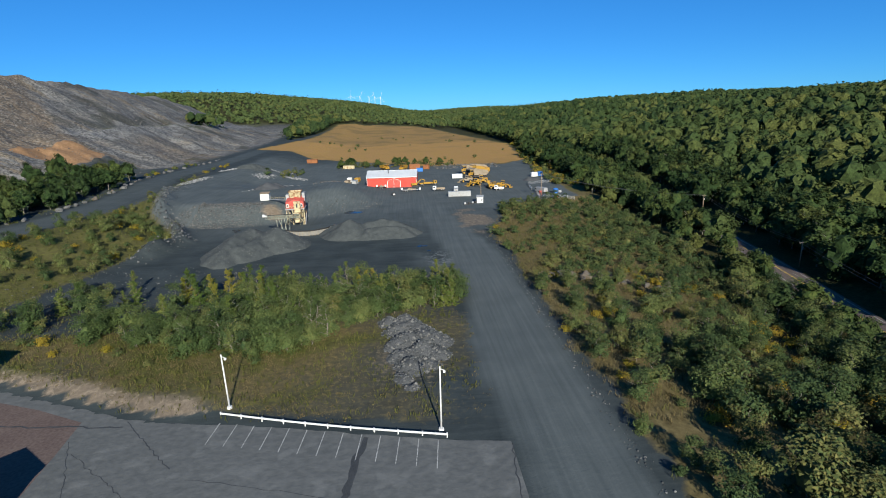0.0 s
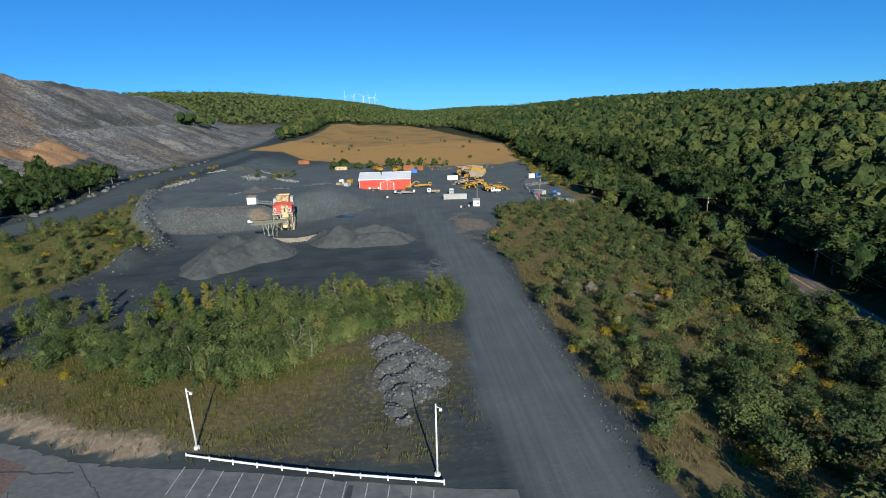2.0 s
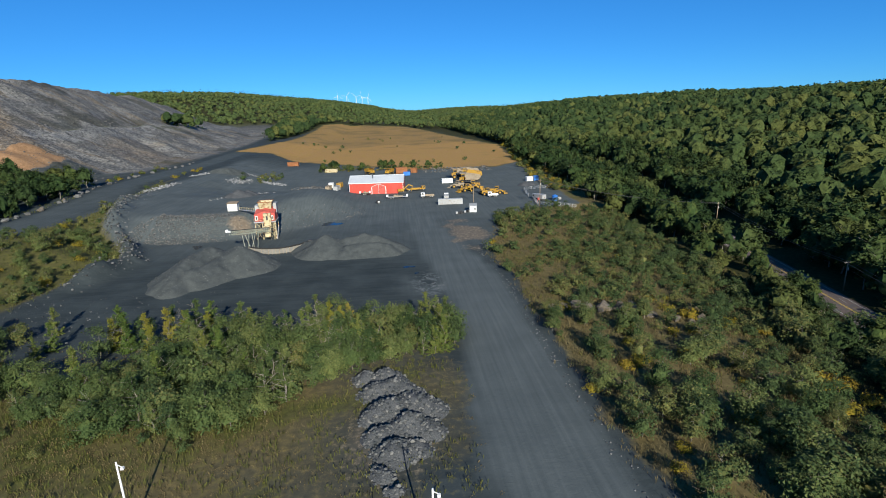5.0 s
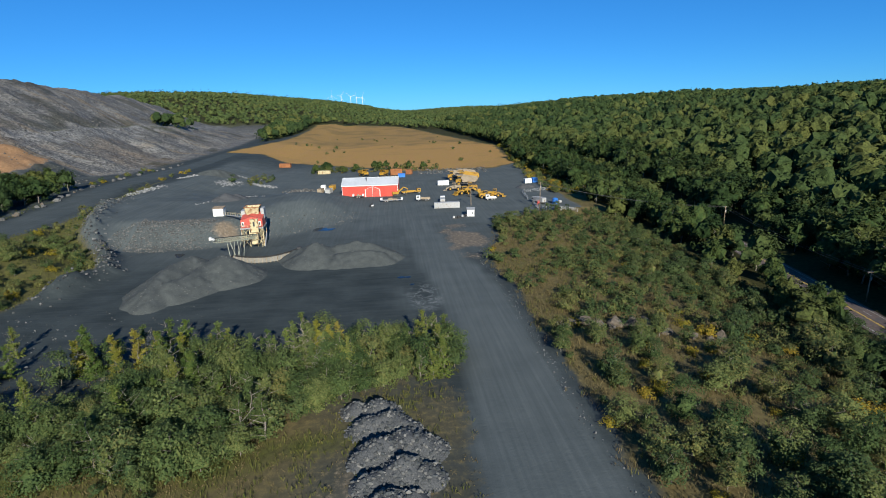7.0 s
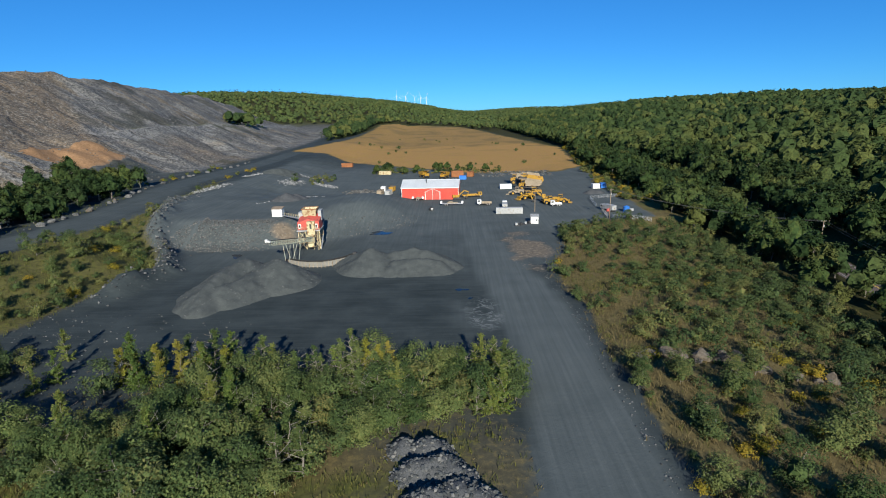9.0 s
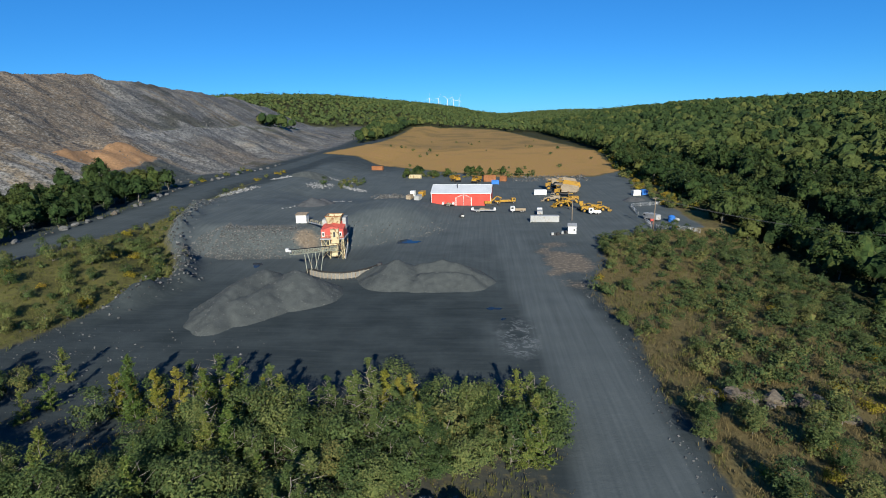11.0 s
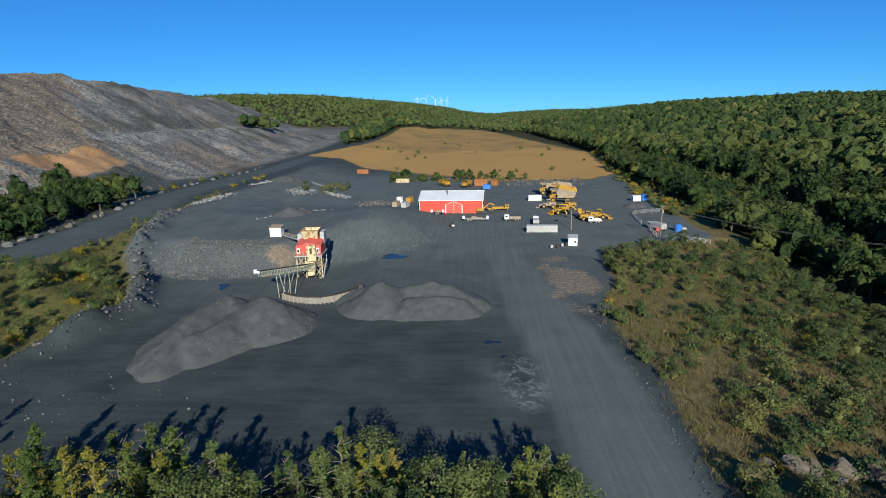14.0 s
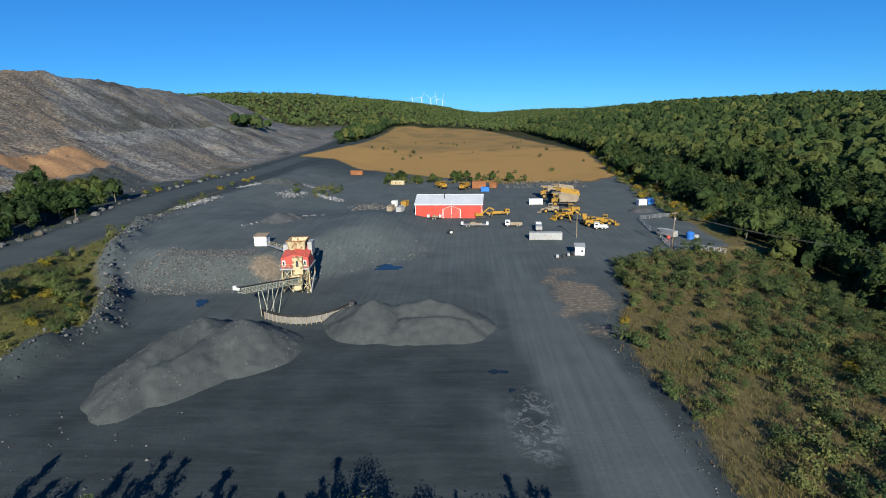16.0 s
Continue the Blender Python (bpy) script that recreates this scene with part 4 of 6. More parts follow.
M_WATER, _t, _b = material("puddle_water", 0.10)
_b.inputs["Base Color"].default_value = (0.012, 0.016, 0.022, 1)
_b.inputs["Specular IOR Level"].default_value = 0.2


def bar(bm, p0, p1, w, h=None):
    """A beam of w by h between two points."""
    p0, p1 = Vector(p0), Vector(p1)
    d = p1 - p0
    q = d.to_track_quat("Z", "Y").to_matrix().to_4x4()
    bmesh.ops.create_cube(bm, size=1, matrix=Matrix.Translation((p0 + p1) / 2) @ q @ Matrix.Diagonal((w, h or w, d.length, 1)))


def rod(bm, p0, p1, r0, r1=None, sides=10):
    p0, p1 = Vector(p0), Vector(p1)
    d = p1 - p0
    q = d.to_track_quat("Z", "Y").to_matrix().to_4x4()
    bmesh.ops.create_cone(bm, cap_ends=True, segments=sides, radius1=r0, radius2=r0 if r1 is None else r1, depth=d.length, matrix=Matrix.Translation((p0 + p1) / 2) @ q)


def bevel(bm, w=0.06):
    bmesh.ops.bevel(bm, geom=list(bm.edges), offset=w, segments=1, affect="EDGES")
    return bm


def boxes(*rows, bev=0.0):
    bm = bmesh.new()
    for r in rows:
        box(bm, *r)
    return bevel(bm, bev) if bev else bm


def bars(w, *pairs, h=None):
    bm = bmesh.new()
    for a, b in pairs:
        bar(bm, a, b, w, h)
    return bm


# ---- car park ----
xs = np.arange(-110, 12.1, 1.0)
vs = [-50] + list(np.linspace(0, 1, 30))
co = np.array([[x, (-60 if v == -50 else 20 + (lot_edge(x) - 20 + 0.35 * float(fbm(np.array([x]), np.array([3.0]), 3, 2, 12)[0])) * v), 0.035] for v in vs for x in xs])
co[:, 1] = np.where(co[:, 1] < -40, -60, co[:, 1])
nx = len(xs)
fa = [[j * nx + i, j * nx + i + 1, (j + 1) * nx + i + 1, (j + 1) * nx + i] for j in range(len(vs) - 1) for i in range(nx - 1)]
lot = tagged(new("car_park", raw_mesh("car_park", co, np.array(fa), M_ASPHALT)), "worn grey asphalt car park with patched cracks", "car park", kind="structure")
sl, sr, fl2, fr2 = Vector((-30.15, 57.2, 0)), Vector((1.6, 48.65, 0)), Vector((-29.8, 62.5, 0)), Vector((2.1, 54.55, 0))
for i in range(13):
    f = i / 12
    a, b = sl.lerp(sr, f), fl2.lerp(fr2, f)
    bm = bmesh.new()
    d = (b - a).normalized()
    n = Vector((-d.y, d.x, 0)) * 0.06
    bm.faces.new([bm.verts.new(p + Vector((0, 0, 0.042))) for p in (a + n, a - n, b - n, b + n)])
    part("stall_line", bm, M_LINE, lot)


def ribbon(name, pts, width, z, mat, parent, label=""):
    bm = bmesh.new()
    prev = None
    for i, p in enumerate(pts):
        p = Vector((*p, 0))
        q = Vector((*pts[min(i + 1, len(pts) - 1)], 0)) - Vector((*pts[max(i - 1, 0)], 0))
        n = Vector((-q.y, q.x, 0)).normalized() * width / 2 * (0.7 + 0.6 * rng.random())
        cur = [bm.verts.new(p + n + Vector((0, 0, z))), bm.verts.new(p - n + Vector((0, 0, z)))]
        if prev:
            bm.faces.new((prev[0], prev[1], cur[1], cur[0]))
        prev = cur
    return part(name, bm, mat, parent, label)


def wander(a, b, n, amp):
    a, b = np.array(a, float), np.array(b, float)
    t = np.linspace(0, 1, n)[:, None]
    p = a + (b - a) * t
    return [tuple(v) for v in p + rng.normal(size=p.shape) * amp]


for a, b, w in (((-44, 64.4), (-33, 52), 0.25), ((-50, 60), (-40, 40), 0.2), ((-110, 52), (12, 42), 0.25), ((-8, 56.4), (-12, 30), 1.6), ((-48, 57), (-36, 47), 0.18), ((-70, 66), (-44, 63), 0.5), ((-30, 50), (8, 39), 0.15), ((-58, 48), (-42, 30), 0.2), ((12, 53), (10, 30), 0.3)):
    ribbon("crack", wander(a, b, 26, 0.12), w * 0.55, 0.040, M_TAR, lot, "dark filled crack")
bm = bmesh.new()
pp = [(-69, 73), (-60, 69.5), (-51, 65), (-50, 57), (-49, 47), (-53, 36), (-75, 36), (-90, 52)]
bm.faces.new([bm.verts.new((x, y, 0.0385)) for x, y in pp])
part("dust_patch", bm, M_REDDISH, lot, "reddish dusty patch of asphalt")

# ---- guard rail and lamp posts ----
g0, g1 = Vector((-30.3, 64.3, 0)), Vector((3.4, 55.1, 0))
rail = thing("guard_rail", Matrix.Identity(4), "white painted steel guard rail along the car park", "guard rail")
d = (g1 - g0).normalized()
sag = lambda f: g0.lerp(g1, f) + Vector((-d.y, d.x, 0)) * (-0.5 * math.sin(f * 3.14))
for i in range(11):
    p = sag(i / 10)
    part("post", bars(0.16, (p + Vector((0, 0.12, -0.1)), p + Vector((0, 0.12, 0.75)))), M_WHITE, rail)
for i in range(10):
    a, b = sag(i / 10), sag((i + 1) / 10)
    bm = bmesh.new()
    for dz in (0.52, 0.68):
        bar(bm, a + Vector((0, -0.05, dz)), b + Vector((0, -0.05, dz)), 0.08, 0.12)
    bar(bm, a + Vector((0, 0.0, 0.61)), b + Vector((0, 0.0, 0.61)), 0.05, 0.2)
    part("rail", bm, M_WHITE, rail)
for x, y, h, lean in ((-29.3, 65.6, 9.0, -1.2), (2.7, 57.1, 9.9, 0.4)):
    lp = thing("lamp_post", pose(x, y, gz(x, y) - 0.05, 0, lean, 0), "tall white lamp post with a small floodlight", "lamp post", "lamp posts by the car park")
    bm = bmesh.new()
    rod(bm, (0, 0, 0), (0, 0, h), 0.14, 0.09, 12)
    part("pole", bm, M_WHITE, lp, smooth=True)
    bm = bmesh.new()
    rod(bm, (0, 0, 0), (0, 0, 0.35), 0.42, 0.36, 12)
    part("footing", bm, M_WHITE, lp, "round concrete footing")
    part("arm", bars(0.07, ((0, 0, h - 0.3), (0.55, -0.1, h - 0.55))), M_WHITE, lp)
    part("floodlight", boxes((0.4, -0.3, h - 0.85, 0.75, 0.05, h - 0.55), bev=0.04), M_WHITE, lp)
    bm = bmesh.new()
    rod(bm, (0.1, 0.05, 1.2), (0.1, 0.05, 1.6), 0.06)
    part("junction_box", bm, M_GREYBOX, lp)


# ---- public road ----
ys = np.arange(-60, 420, 4.0)
def road_strip(name, off0, off1, z, mat, parent=None, y0=-60, y1=420, step=4.0):
    ys = np.arange(y0, y1 + 0.1, step)
    cc = []
    for y in ys:
        c = highway_x(y)
        zz = gz(c, y) + z
        cc += [[c + off0, y, zz], [c + off1, y, zz]]
    f = [[2 * i, 2 * i + 1, 2 * i + 3, 2 * i + 2] for i in range(len(ys) - 1)]
    ob = new(name, raw_mesh(name, np.array(cc), np.array(f), mat))
    ob.parent = parent
    return ob


hw = tagged(road_strip("highway", -4.6, 4.6, 0.12, M_HIGHWAY), "faded reddish asphalt public road between the trees", "road", kind="structure")
for o in (-0.22, 0.1):
    road_strip("centre_line", o, o + 0.13, 0.128, M_YLINE, hw)["label"] = "worn yellow centre line"
for o in (-3.6, 3.5):
    road_strip("edge_line", o, o + 0.13, 0.128, M_LINE, hw)
for k in range(0, 26):
    y = 60 + k * 9.0
    road_strip("lane_dash", 1.75, 1.88, 0.129, M_LINE, hw, y, y + 3, 3.0)


def cable(name, a, b, sag_m, r=0.05):
    cu = bpy.data.curves.new(name, "CURVE")
    cu.dimensions, cu.bevel_depth, cu.bevel_resolution = "3D", r, 1
    sp = cu.splines.new("POLY")
    sp.points.add(16)
    for i, p in enumerate(sp.points):
        f = i / 16
        v = Vector(a).lerp(Vector(b), f) - Vector((0, 0, sag_m * 4 * f * (1 - f)))
        p.co = (*v, 1)
    cu.materials.append(M_DARK)
    return tagged(new(name, cu), "thin dark overhead cable between poles", "cable", "overhead cables")


def utility_pole(x, y, h, turn, arms=1):
    z = gz(x, y) - 0.2
    p = thing("utility_pole", pose(x, y, z, 0, 0.8, turn), "weathered wooden utility pole with a crossarm", "utility pole", "utility poles")
    bm = bmesh.new()
    rod(bm, (0, 0, 0), (0, 0, h), 0.17, 0.12, 10)
    part("pole", bm, M_WOOD, p, smooth=True)
    for k in range(arms):
        part("crossarm", bars(0.13, ((-1.1, 0.12, h - 0.5 - k), (1.1, 0.12, h - 0.5 - k))), M_WOOD, p)
        for s in (-1.0, -0.5, 0.5, 1.0):
            bm = bmesh.new()
            rod(bm, (s, 0.12, h - 0.45 - k), (s, 0.12, h - 0.22 - k), 0.06, 0.04, 8)
            part("insulator", bm, M_GREYBOX, p)
    bm = bmesh.new()
    rod(bm, (0.3, 0, h - 2.6), (0.3, 0, h - 1.8), 0.2, 0.2, 10)
    part("transformer", bm, M_GREYBOX, p)
    return Vector((x, y, z + h - 0.3))


pa = utility_pole(64.6, 249.2, 12.2, 20)
pb = utility_pole(118.2, 140.6, 8.4, 12)
pc = utility_pole(134.5, 226.0, 9.0, 10)
pd = utility_pole(99.5, 50.0, 8.5, 12)
for o in (-0.8, 0.8):
    cable("cable", pa + Vector((0, o, 0)), pc + Vector((0, o, 0)), 2.2)
    cable("cable", pc + Vector((o, 0, 0)), pb + Vector((o, 0, 0)), 1.6)
    cable("cable", pb + Vector((o, 0, 0)), pd + Vector((o, 0, 0)), 1.6)

# ---- the red barn ----
barn = thing("barn", pose(-24.3, 306.3, 0, 0, 0, -4.0), "red metal barn with a pale grey roof and white trim", "barn")
BW, BD, BH, BR = 28.9, 16.0, 6.2, 2.9
bm = bmesh.new()
prof = [(0, 0), (BD, 0), (BD, BH), (BD / 2, BH + BR), (0, BH)]
va = [[bm.verts.new((x, y, z - (0.3 if z == 0 else 0))) for y, z in prof] for x in (0, BW)]
for i in range(5):
    if i not in (2, 3):
        bm.faces.new((va[0][i], va[0][(i + 1) % 5], va[1][(i + 1) % 5], va[1][i]))
for v in va:
    bm.faces.new(v)
part("wall", bm, M_RED, barn)
bm = bmesh.new()
for k in range(96):
    x = 0.15 + k * 0.3
    if not 11.6 < x < 19.6:
        box(bm, x, -0.035, 0.1, x + 0.06, -0.004, BH - 0.1)
part("siding_ribs", bm, M_RED, barn)
for s in (0, 1):
    bm = bmesh.new()
    y0, y1 = ((-0.5, BD / 2), (BD + 0.5, BD / 2))[s]
    z0 = BH - 0.18
    a = [bm.verts.new(v) for v in ((-0.4, y0, z0), (BW + 0.4, y0, z0), (BW + 0.4, y1, BH + BR), (-0.4, y1, BH + BR))]
    b = [bm.verts.new(v.co + Vector((0, 0, 0.16))) for v in a]
    bm.faces.new(a), bm.faces.new(b)
    for i in range(4):
        bm.faces.new((a[i], a[(i + 1) % 4], b[(i + 1) % 4], b[i]))
    slope = part("roof", bm, M_TIN, barn)
    bm = bmesh.new()
    for k in range(34):
        x = -0.2 + k * 0.88
        bar(bm, (x, y0, z0 + 0.18), (x, y1, BH + BR + 0.18), 0.05)
    part("roof_rib", bm, M_TIN, slope)
part("ridge_cap", boxes((-0.4, BD / 2 - 0.25, BH + BR + 0.08, BW + 0.4, BD / 2 + 0.25, BH + BR + 0.22)), M_TIN, barn)
for x in (-0.03, BW - 0.17):
    part("corner_trim", boxes((x, -0.06, 0, x + 0.2, 0.14, BH - 0.15)), M_WHITE, barn)
part("eave_trim", boxes((-0.3, -0.52, BH - 0.42, BW + 0.3, -0.42, BH - 0.16)), M_WHITE, barn)
dx0, dx1, dh, dg = 12.2, 19.4, 3.9, 5.3
dm = (dx0 + dx1) / 2
for a, b in ((dx0, dm - 0.06), (dm + 0.06, dx1)):
    bm = bmesh.new()
    za, zb = (dh, dg) if a == dx0 else (dg, dh)
    f = [bm.verts.new(v) for v in ((a, -0.14, 0.05), (b, -0.14, 0.05), (b, -0.14, zb), (a, -0.14, za))]
    g = [bm.verts.new(v.co + Vector((0, 0.13, 0))) for v in f]
    bm.faces.new(f), bm.faces.new(g)
    for i in range(4):
        bm.faces.new((f[i], f[(i + 1) % 4], g[(i + 1) % 4], g[i]))
    dr = part("barn_door", bm, M_REDPAINT, barn, "red sliding barn door leaf")
    part("handle", boxes(((b if a == dx0 else a) - 0.2, -0.2, 1.2, (b if a == dx0 else a) + 0.1, -0.15, 1.6)), M_DARK, dr)
part("door_trim", bars(0.34, ((dx0 - 0.15, -0.2, 0), (dx0 - 0.15, -0.2, dh + 0.1)), ((dx1 + 0.15, -0.2, 0), (dx1 + 0.15, -0.2, dh + 0.1)), ((dx0 - 0.3, -0.2, dh), (dm, -0.2, dg + 0.15)), ((dx1 + 0.3, -0.2, dh), (dm, -0.2, dg + 0.15)), h=0.12), M_WHITE, barn, "white gabled door trim")
part("centre_trim", boxes((dm - 0.07, -0.2, 0.1, dm + 0.07, -0.145, dg - 0.1)), M_WHITE, barn)
bm = bmesh.new()
rod(bm, (12.4, 4.5, BH + 1.3), (12.4, 4.5, BH + 4.0), 0.2)
rod(bm, (12.4, 4.5, BH + 3.8), (12.4, 4.5, BH + 4.3), 0.34)
part("flue", bm, M_DARK, barn)

# ---- crusher ----
cr = thing("crusher", pose(-46.6, 211.5, 0, 0, 0, 4) @ Matrix.Diagonal((0.86, 0.95, 1.0, 1)), "tall red and cream rock crusher on a steel lattice frame", "crusher")
for x in (-4, -1.2, 1.6, 4):
    for y in (-3.6, 3.6):
        part("column", bars(0.32, ((x, y, -0.2), (x, y, 6.6))), M_CREAM, cr)
for y in (-3.6, 3.6):
    for x0, z0, x1, z1 in ((-4, 0.2, -1.2, 3.2), (-1.2, 0.2, -4, 3.2), (-4, 3.4, -1.2, 6.4), (-1.2, 3.4, -4, 6.4), (1.6, 0.2, 4, 3.2), (4, 0.2, 1.6, 3.2), (1.6, 3.4, 4, 6.4), (-4, 3.3, 4, 3.3)):
        part("brace", bars(0.16, ((x0, y, z0), (x1, y, z1))), M_CREAM, cr)
for x in (-4, 4):
    for y0, z0, y1, z1 in ((-3.6, 0.2, 3.6, 3.2), (3.6, 0.2, -3.6, 3.2), (-3.6, 3.4, 3.6, 6.4)):
        part("brace", bars(0.16, ((x, y0, z0), (x, y1, z1))), M_CREAM, cr)
part("deck", boxes((-4.4, -4.6, 6.3, 4.4, 4.2, 6.6)), M_STEEL, cr)
bm = bmesh.new()
v = [bm.verts.new(p) for p in ((-4.1, -3.6, 6.6), (4.1, -3.6, 6.6), (4.1, 3.4, 6.6), (-4.1, 3.4, 6.6), (-4.1, -3.6, 9.2), (4.1, -3.6, 9.2), (4.1, 3.4, 10.6), (-4.1, 3.4, 10.6), (0, -3.6, 10.2), (0, 3.4, 11.4))]
for f in ((0, 1, 5, 8, 4), (1, 2, 6, 5), (2, 3, 7, 9, 6), (3, 0, 4, 7), (4, 8, 9, 7), (8, 5, 6, 9)):
    bm.faces.new([v[i] for i in f])
hs = part("housing", bm, M_REDPAINT, cr, "faded red sheet metal housing")
for x in (-3.3, 3.0):
    w = part("window", boxes((x - 0.5, -3.72, 7.1, x + 0.5, -3.6, 8.6)), M_WHITE, hs, "white window frame")
    part("pane", boxes((x - 0.28, -3.76, 7.3, x + 0.28, -3.72, 8.3)), M_GLASS, hs)
part("chute", boxes((-0.4, -5.0, 5.0, 2.6, -3.6, 9.6), bev=0.05), M_CREAM, cr, "cream discharge chute")
# no hole here: the opening's inner shade is a raised dark panel
part("painted_chute_opening", boxes((0.7, -5.08, 7.2, 1.4, -5.0, 8.8)), M_DARK, cr)
part("screen_deck", boxes((-0.6, -6.2, 2.6, 2.4, -4.2, 5.2), (0.0, -6.8, 1.4, 2.2, -5.2, 2.6), bev=0.05), M_CREAM, cr, "cream vibrating screen box")
bm = bmesh.new()
rod(bm, (-0.9, -5.2, 3.8), (-0.6, -5.2, 3.8), 0.7, 0.7, 14)
rod(bm, (2.4, -5.2, 3.8), (2.7, -5.2, 3.8), 0.5, 0.5, 14)
part("flywheel", bm, M_DARK, cr)
bm = bmesh.new()
lo, hi = ((-2.2, 0.2), (2.2, 0.2), (2.2, 3.4), (-2.2, 3.4)), ((-2.9, -0.6), (2.9, -0.6), (2.9, 4.4), (-2.9, 4.4))
a = [bm.verts.new((x, y, 10.4)) for x, y in lo]
b = [bm.verts.new((x, y, 13.0)) for x, y in hi]
c = [bm.verts.new((x * 0.9, (y - 1.9) * 0.88 + 1.9, 13.0)) for x, y in hi]
e = [bm.verts.new((x * 0.7, (y - 1.8) * 0.7 + 1.8, 10.9)) for x, y in lo]
for i in range(4):
    j = (i + 1) % 4
    for p, q in ((a, b), (b, c), (c, e)):
        bm.faces.new((p[i], p[j], q[j], q[i]))
bm.faces.new(e)
hp = part("hopper", bm, M_CREAM, cr, "cream feed hopper stained with rust")
part("hopper_rim", bars(0.2, ((-2.95, -0.65, 13.0), (2.95, -0.65, 13.0)), ((-2.95, 4.4, 13.0), (2.95, 4.4, 13.0)), ((-2.95, -0.65, 13), (-2.95, 4.4, 13)), ((2.95, -0.65, 13), (2.95, 4.4, 13))), M_RUST, hp)
for k in range(5):
    part("hopper_rib", bars(0.12, ((-2.3 + k * 1.15, 0.05, 10.5), (-2.7 + k * 1.35, -0.68, 12.9))), M_CREAM, hp)
part("side_wall", boxes((3.0, 1.0, 8.8, 4.3, 5.0, 12.2)), M_GREYBOX, cr, "grey concrete side wall")
part("side_wall", boxes((-4.6, 1.5, 8.8, -3.0, 5.0, 11.6)), M_GREYBOX, cr, "grey concrete side wall")
for z in (3.3, 6.6):
    pr = [((x, -4.5, z), (x, -4.5, z + 1.1)) for x in np.arange(-4.3, 4.4, 1.43)] + [((-4.3, -4.5, z + 1.1), (4.3, -4.5, z + 1.1)), ((-4.3, -4.5, z + 0.55), (4.3, -4.5, z + 0.55))]
    part("handrail", bars(0.07, *pr), M_CREAM, cr)
part("stair", bars(0.3, ((-4.4, -4.3, 3.3), (-4.4, 2.4, 6.5)), h=0.9), M_STEEL, cr)
part("stair", bars(0.3, ((4.4, -4.4, 0.0), (4.4, 1.5, 3.3)), h=0.9), M_STEEL, cr)
part("ladder", bars(0.08, ((3.3, -4.9, 0), (3.3, -4.7, 6.6)), ((3.8, -4.9, 0), (3.8, -4.7, 6.6)), *[((3.3, -4.9 + 0.2 * k / 12, 0.3 + k * 0.5), (3.8, -4.9 + 0.2 * k / 12, 0.3 + k * 0.5)) for k in range(12)]), M_CREAM, cr)
walkway = thing("walkway", Matrix.Identity(4), "thin steel walkway from the shed to the crusher", "walkway")
wa, wb = Vector((-61.5, 230.5, 7.4)), Vector((-50.6, 216, 8.9))
part("walk_deck", bars(0.9, (wa, wb), h=0.12), M_STEEL, walkway)
for o in (-0.5, 0.5):
    n = Vector((0.8, 0.6, 0)) * o
    part("handrail", bars(0.07, (wa + n + Vector((0, 0, 1)), wb + n + Vector((0, 0, 1))), *[(wa.lerp(wb, k / 8) + n, wa.lerp(wb, k / 8) + n + Vector((0, 0, 1))) for k in range(9)]), M_CREAM, walkway)

# ---- stacking conveyor ----
cv = thing("stacking_conveyor", Matrix.Identity(4), "pale green steel truss conveyor above the stockpile", "conveyor")
M_TRUSS = mottled("pale_truss_paint", (0.19, 0.215, 0.17), (0.31, 0.33, 0.27), 1.5, 0.7, 0.1, spot=(0.22, 0.14, 0.08), spot_amount=0.3)
ca, cb = Vector((-44.6, 205.0, 3.6)), Vector((-52.9, 188.9, 6.3))
dv = (cb - ca).normalized()
sd = Vector((dv.y, -dv.x, 0)).normalized()
NB = 18
for s in (-0.6, 0.6):
    o = sd * s
    up = Vector((0, 0, 1.25))
    part("chord", bars(0.14, (ca + o, cb + o)), M_TRUSS, cv)
    part("chord", bars(0.14, (ca + o + up, cb + o + up)), M_TRUSS, cv)
    for k in range(NB):
        p, q = ca.lerp(cb, k / NB), ca.lerp(cb, (k + 1) / NB)
        part("lattice", bars(0.09, (p + o, q + o + up), (q + o, q + o + up)), M_TRUSS, cv)
part("belt", bars(0.95, (ca + Vector((0, 0, 1.38)), cb + dv * 0.8 + Vector((0, 0, 1.38))), h=0.1), M_RUBBER, cv)
bm = bmesh.new()
rod(bm, cb + dv * 0.8 + sd * 0.6 + Vector((0, 0, 1.15)), cb + dv * 0.8 - sd * 0.6 + Vector((0, 0, 1.15)), 0.35, 0.35, 12)
part("head_drum", bm, M_WHITE, cv)
part("motor_box", bars(0.7, (cb + dv * 0.6 + sd * 0.9 + Vector((0, 0, 0.8)), cb + dv * 0.6 + sd * 0.9 + Vector((0, 0, 1.7)))), M_WHITE, cv, "white drive motor cover")
foot = Vector((-47.4, 191.0, 0.0))
mid_ = ca.lerp(cb, 0.52)
for f, s in ((0.34, -0.6), (0.34, 0.6), (0.52, -0.6), (0.52, 0.6), (0.7, -0.6), (0.7, 0.6)):
    p = ca.lerp(cb, f) + sd * s
    part("leg", bars(0.14, (foot + sd * s * 2.2 + dv * (f - 0.5) * 7, p)), M_TRUSS, cv)
part("axle", bars(0.3, (foot + sd * 2.6 + Vector((0, 0, 0.6)), foot - sd * 2.6 + Vector((0, 0, 0.6)))), M_DARK, cv)
for s in (-2.6, 2.6):
    w = bmesh.new()
    p = foot + sd * s + Vector((0, 0, 0.6))
    rod(w, p - sd * 0.2, p + sd * 0.2, 0.6, 0.6, 16)
    part("wheel", w, M_RUBBER, cv)

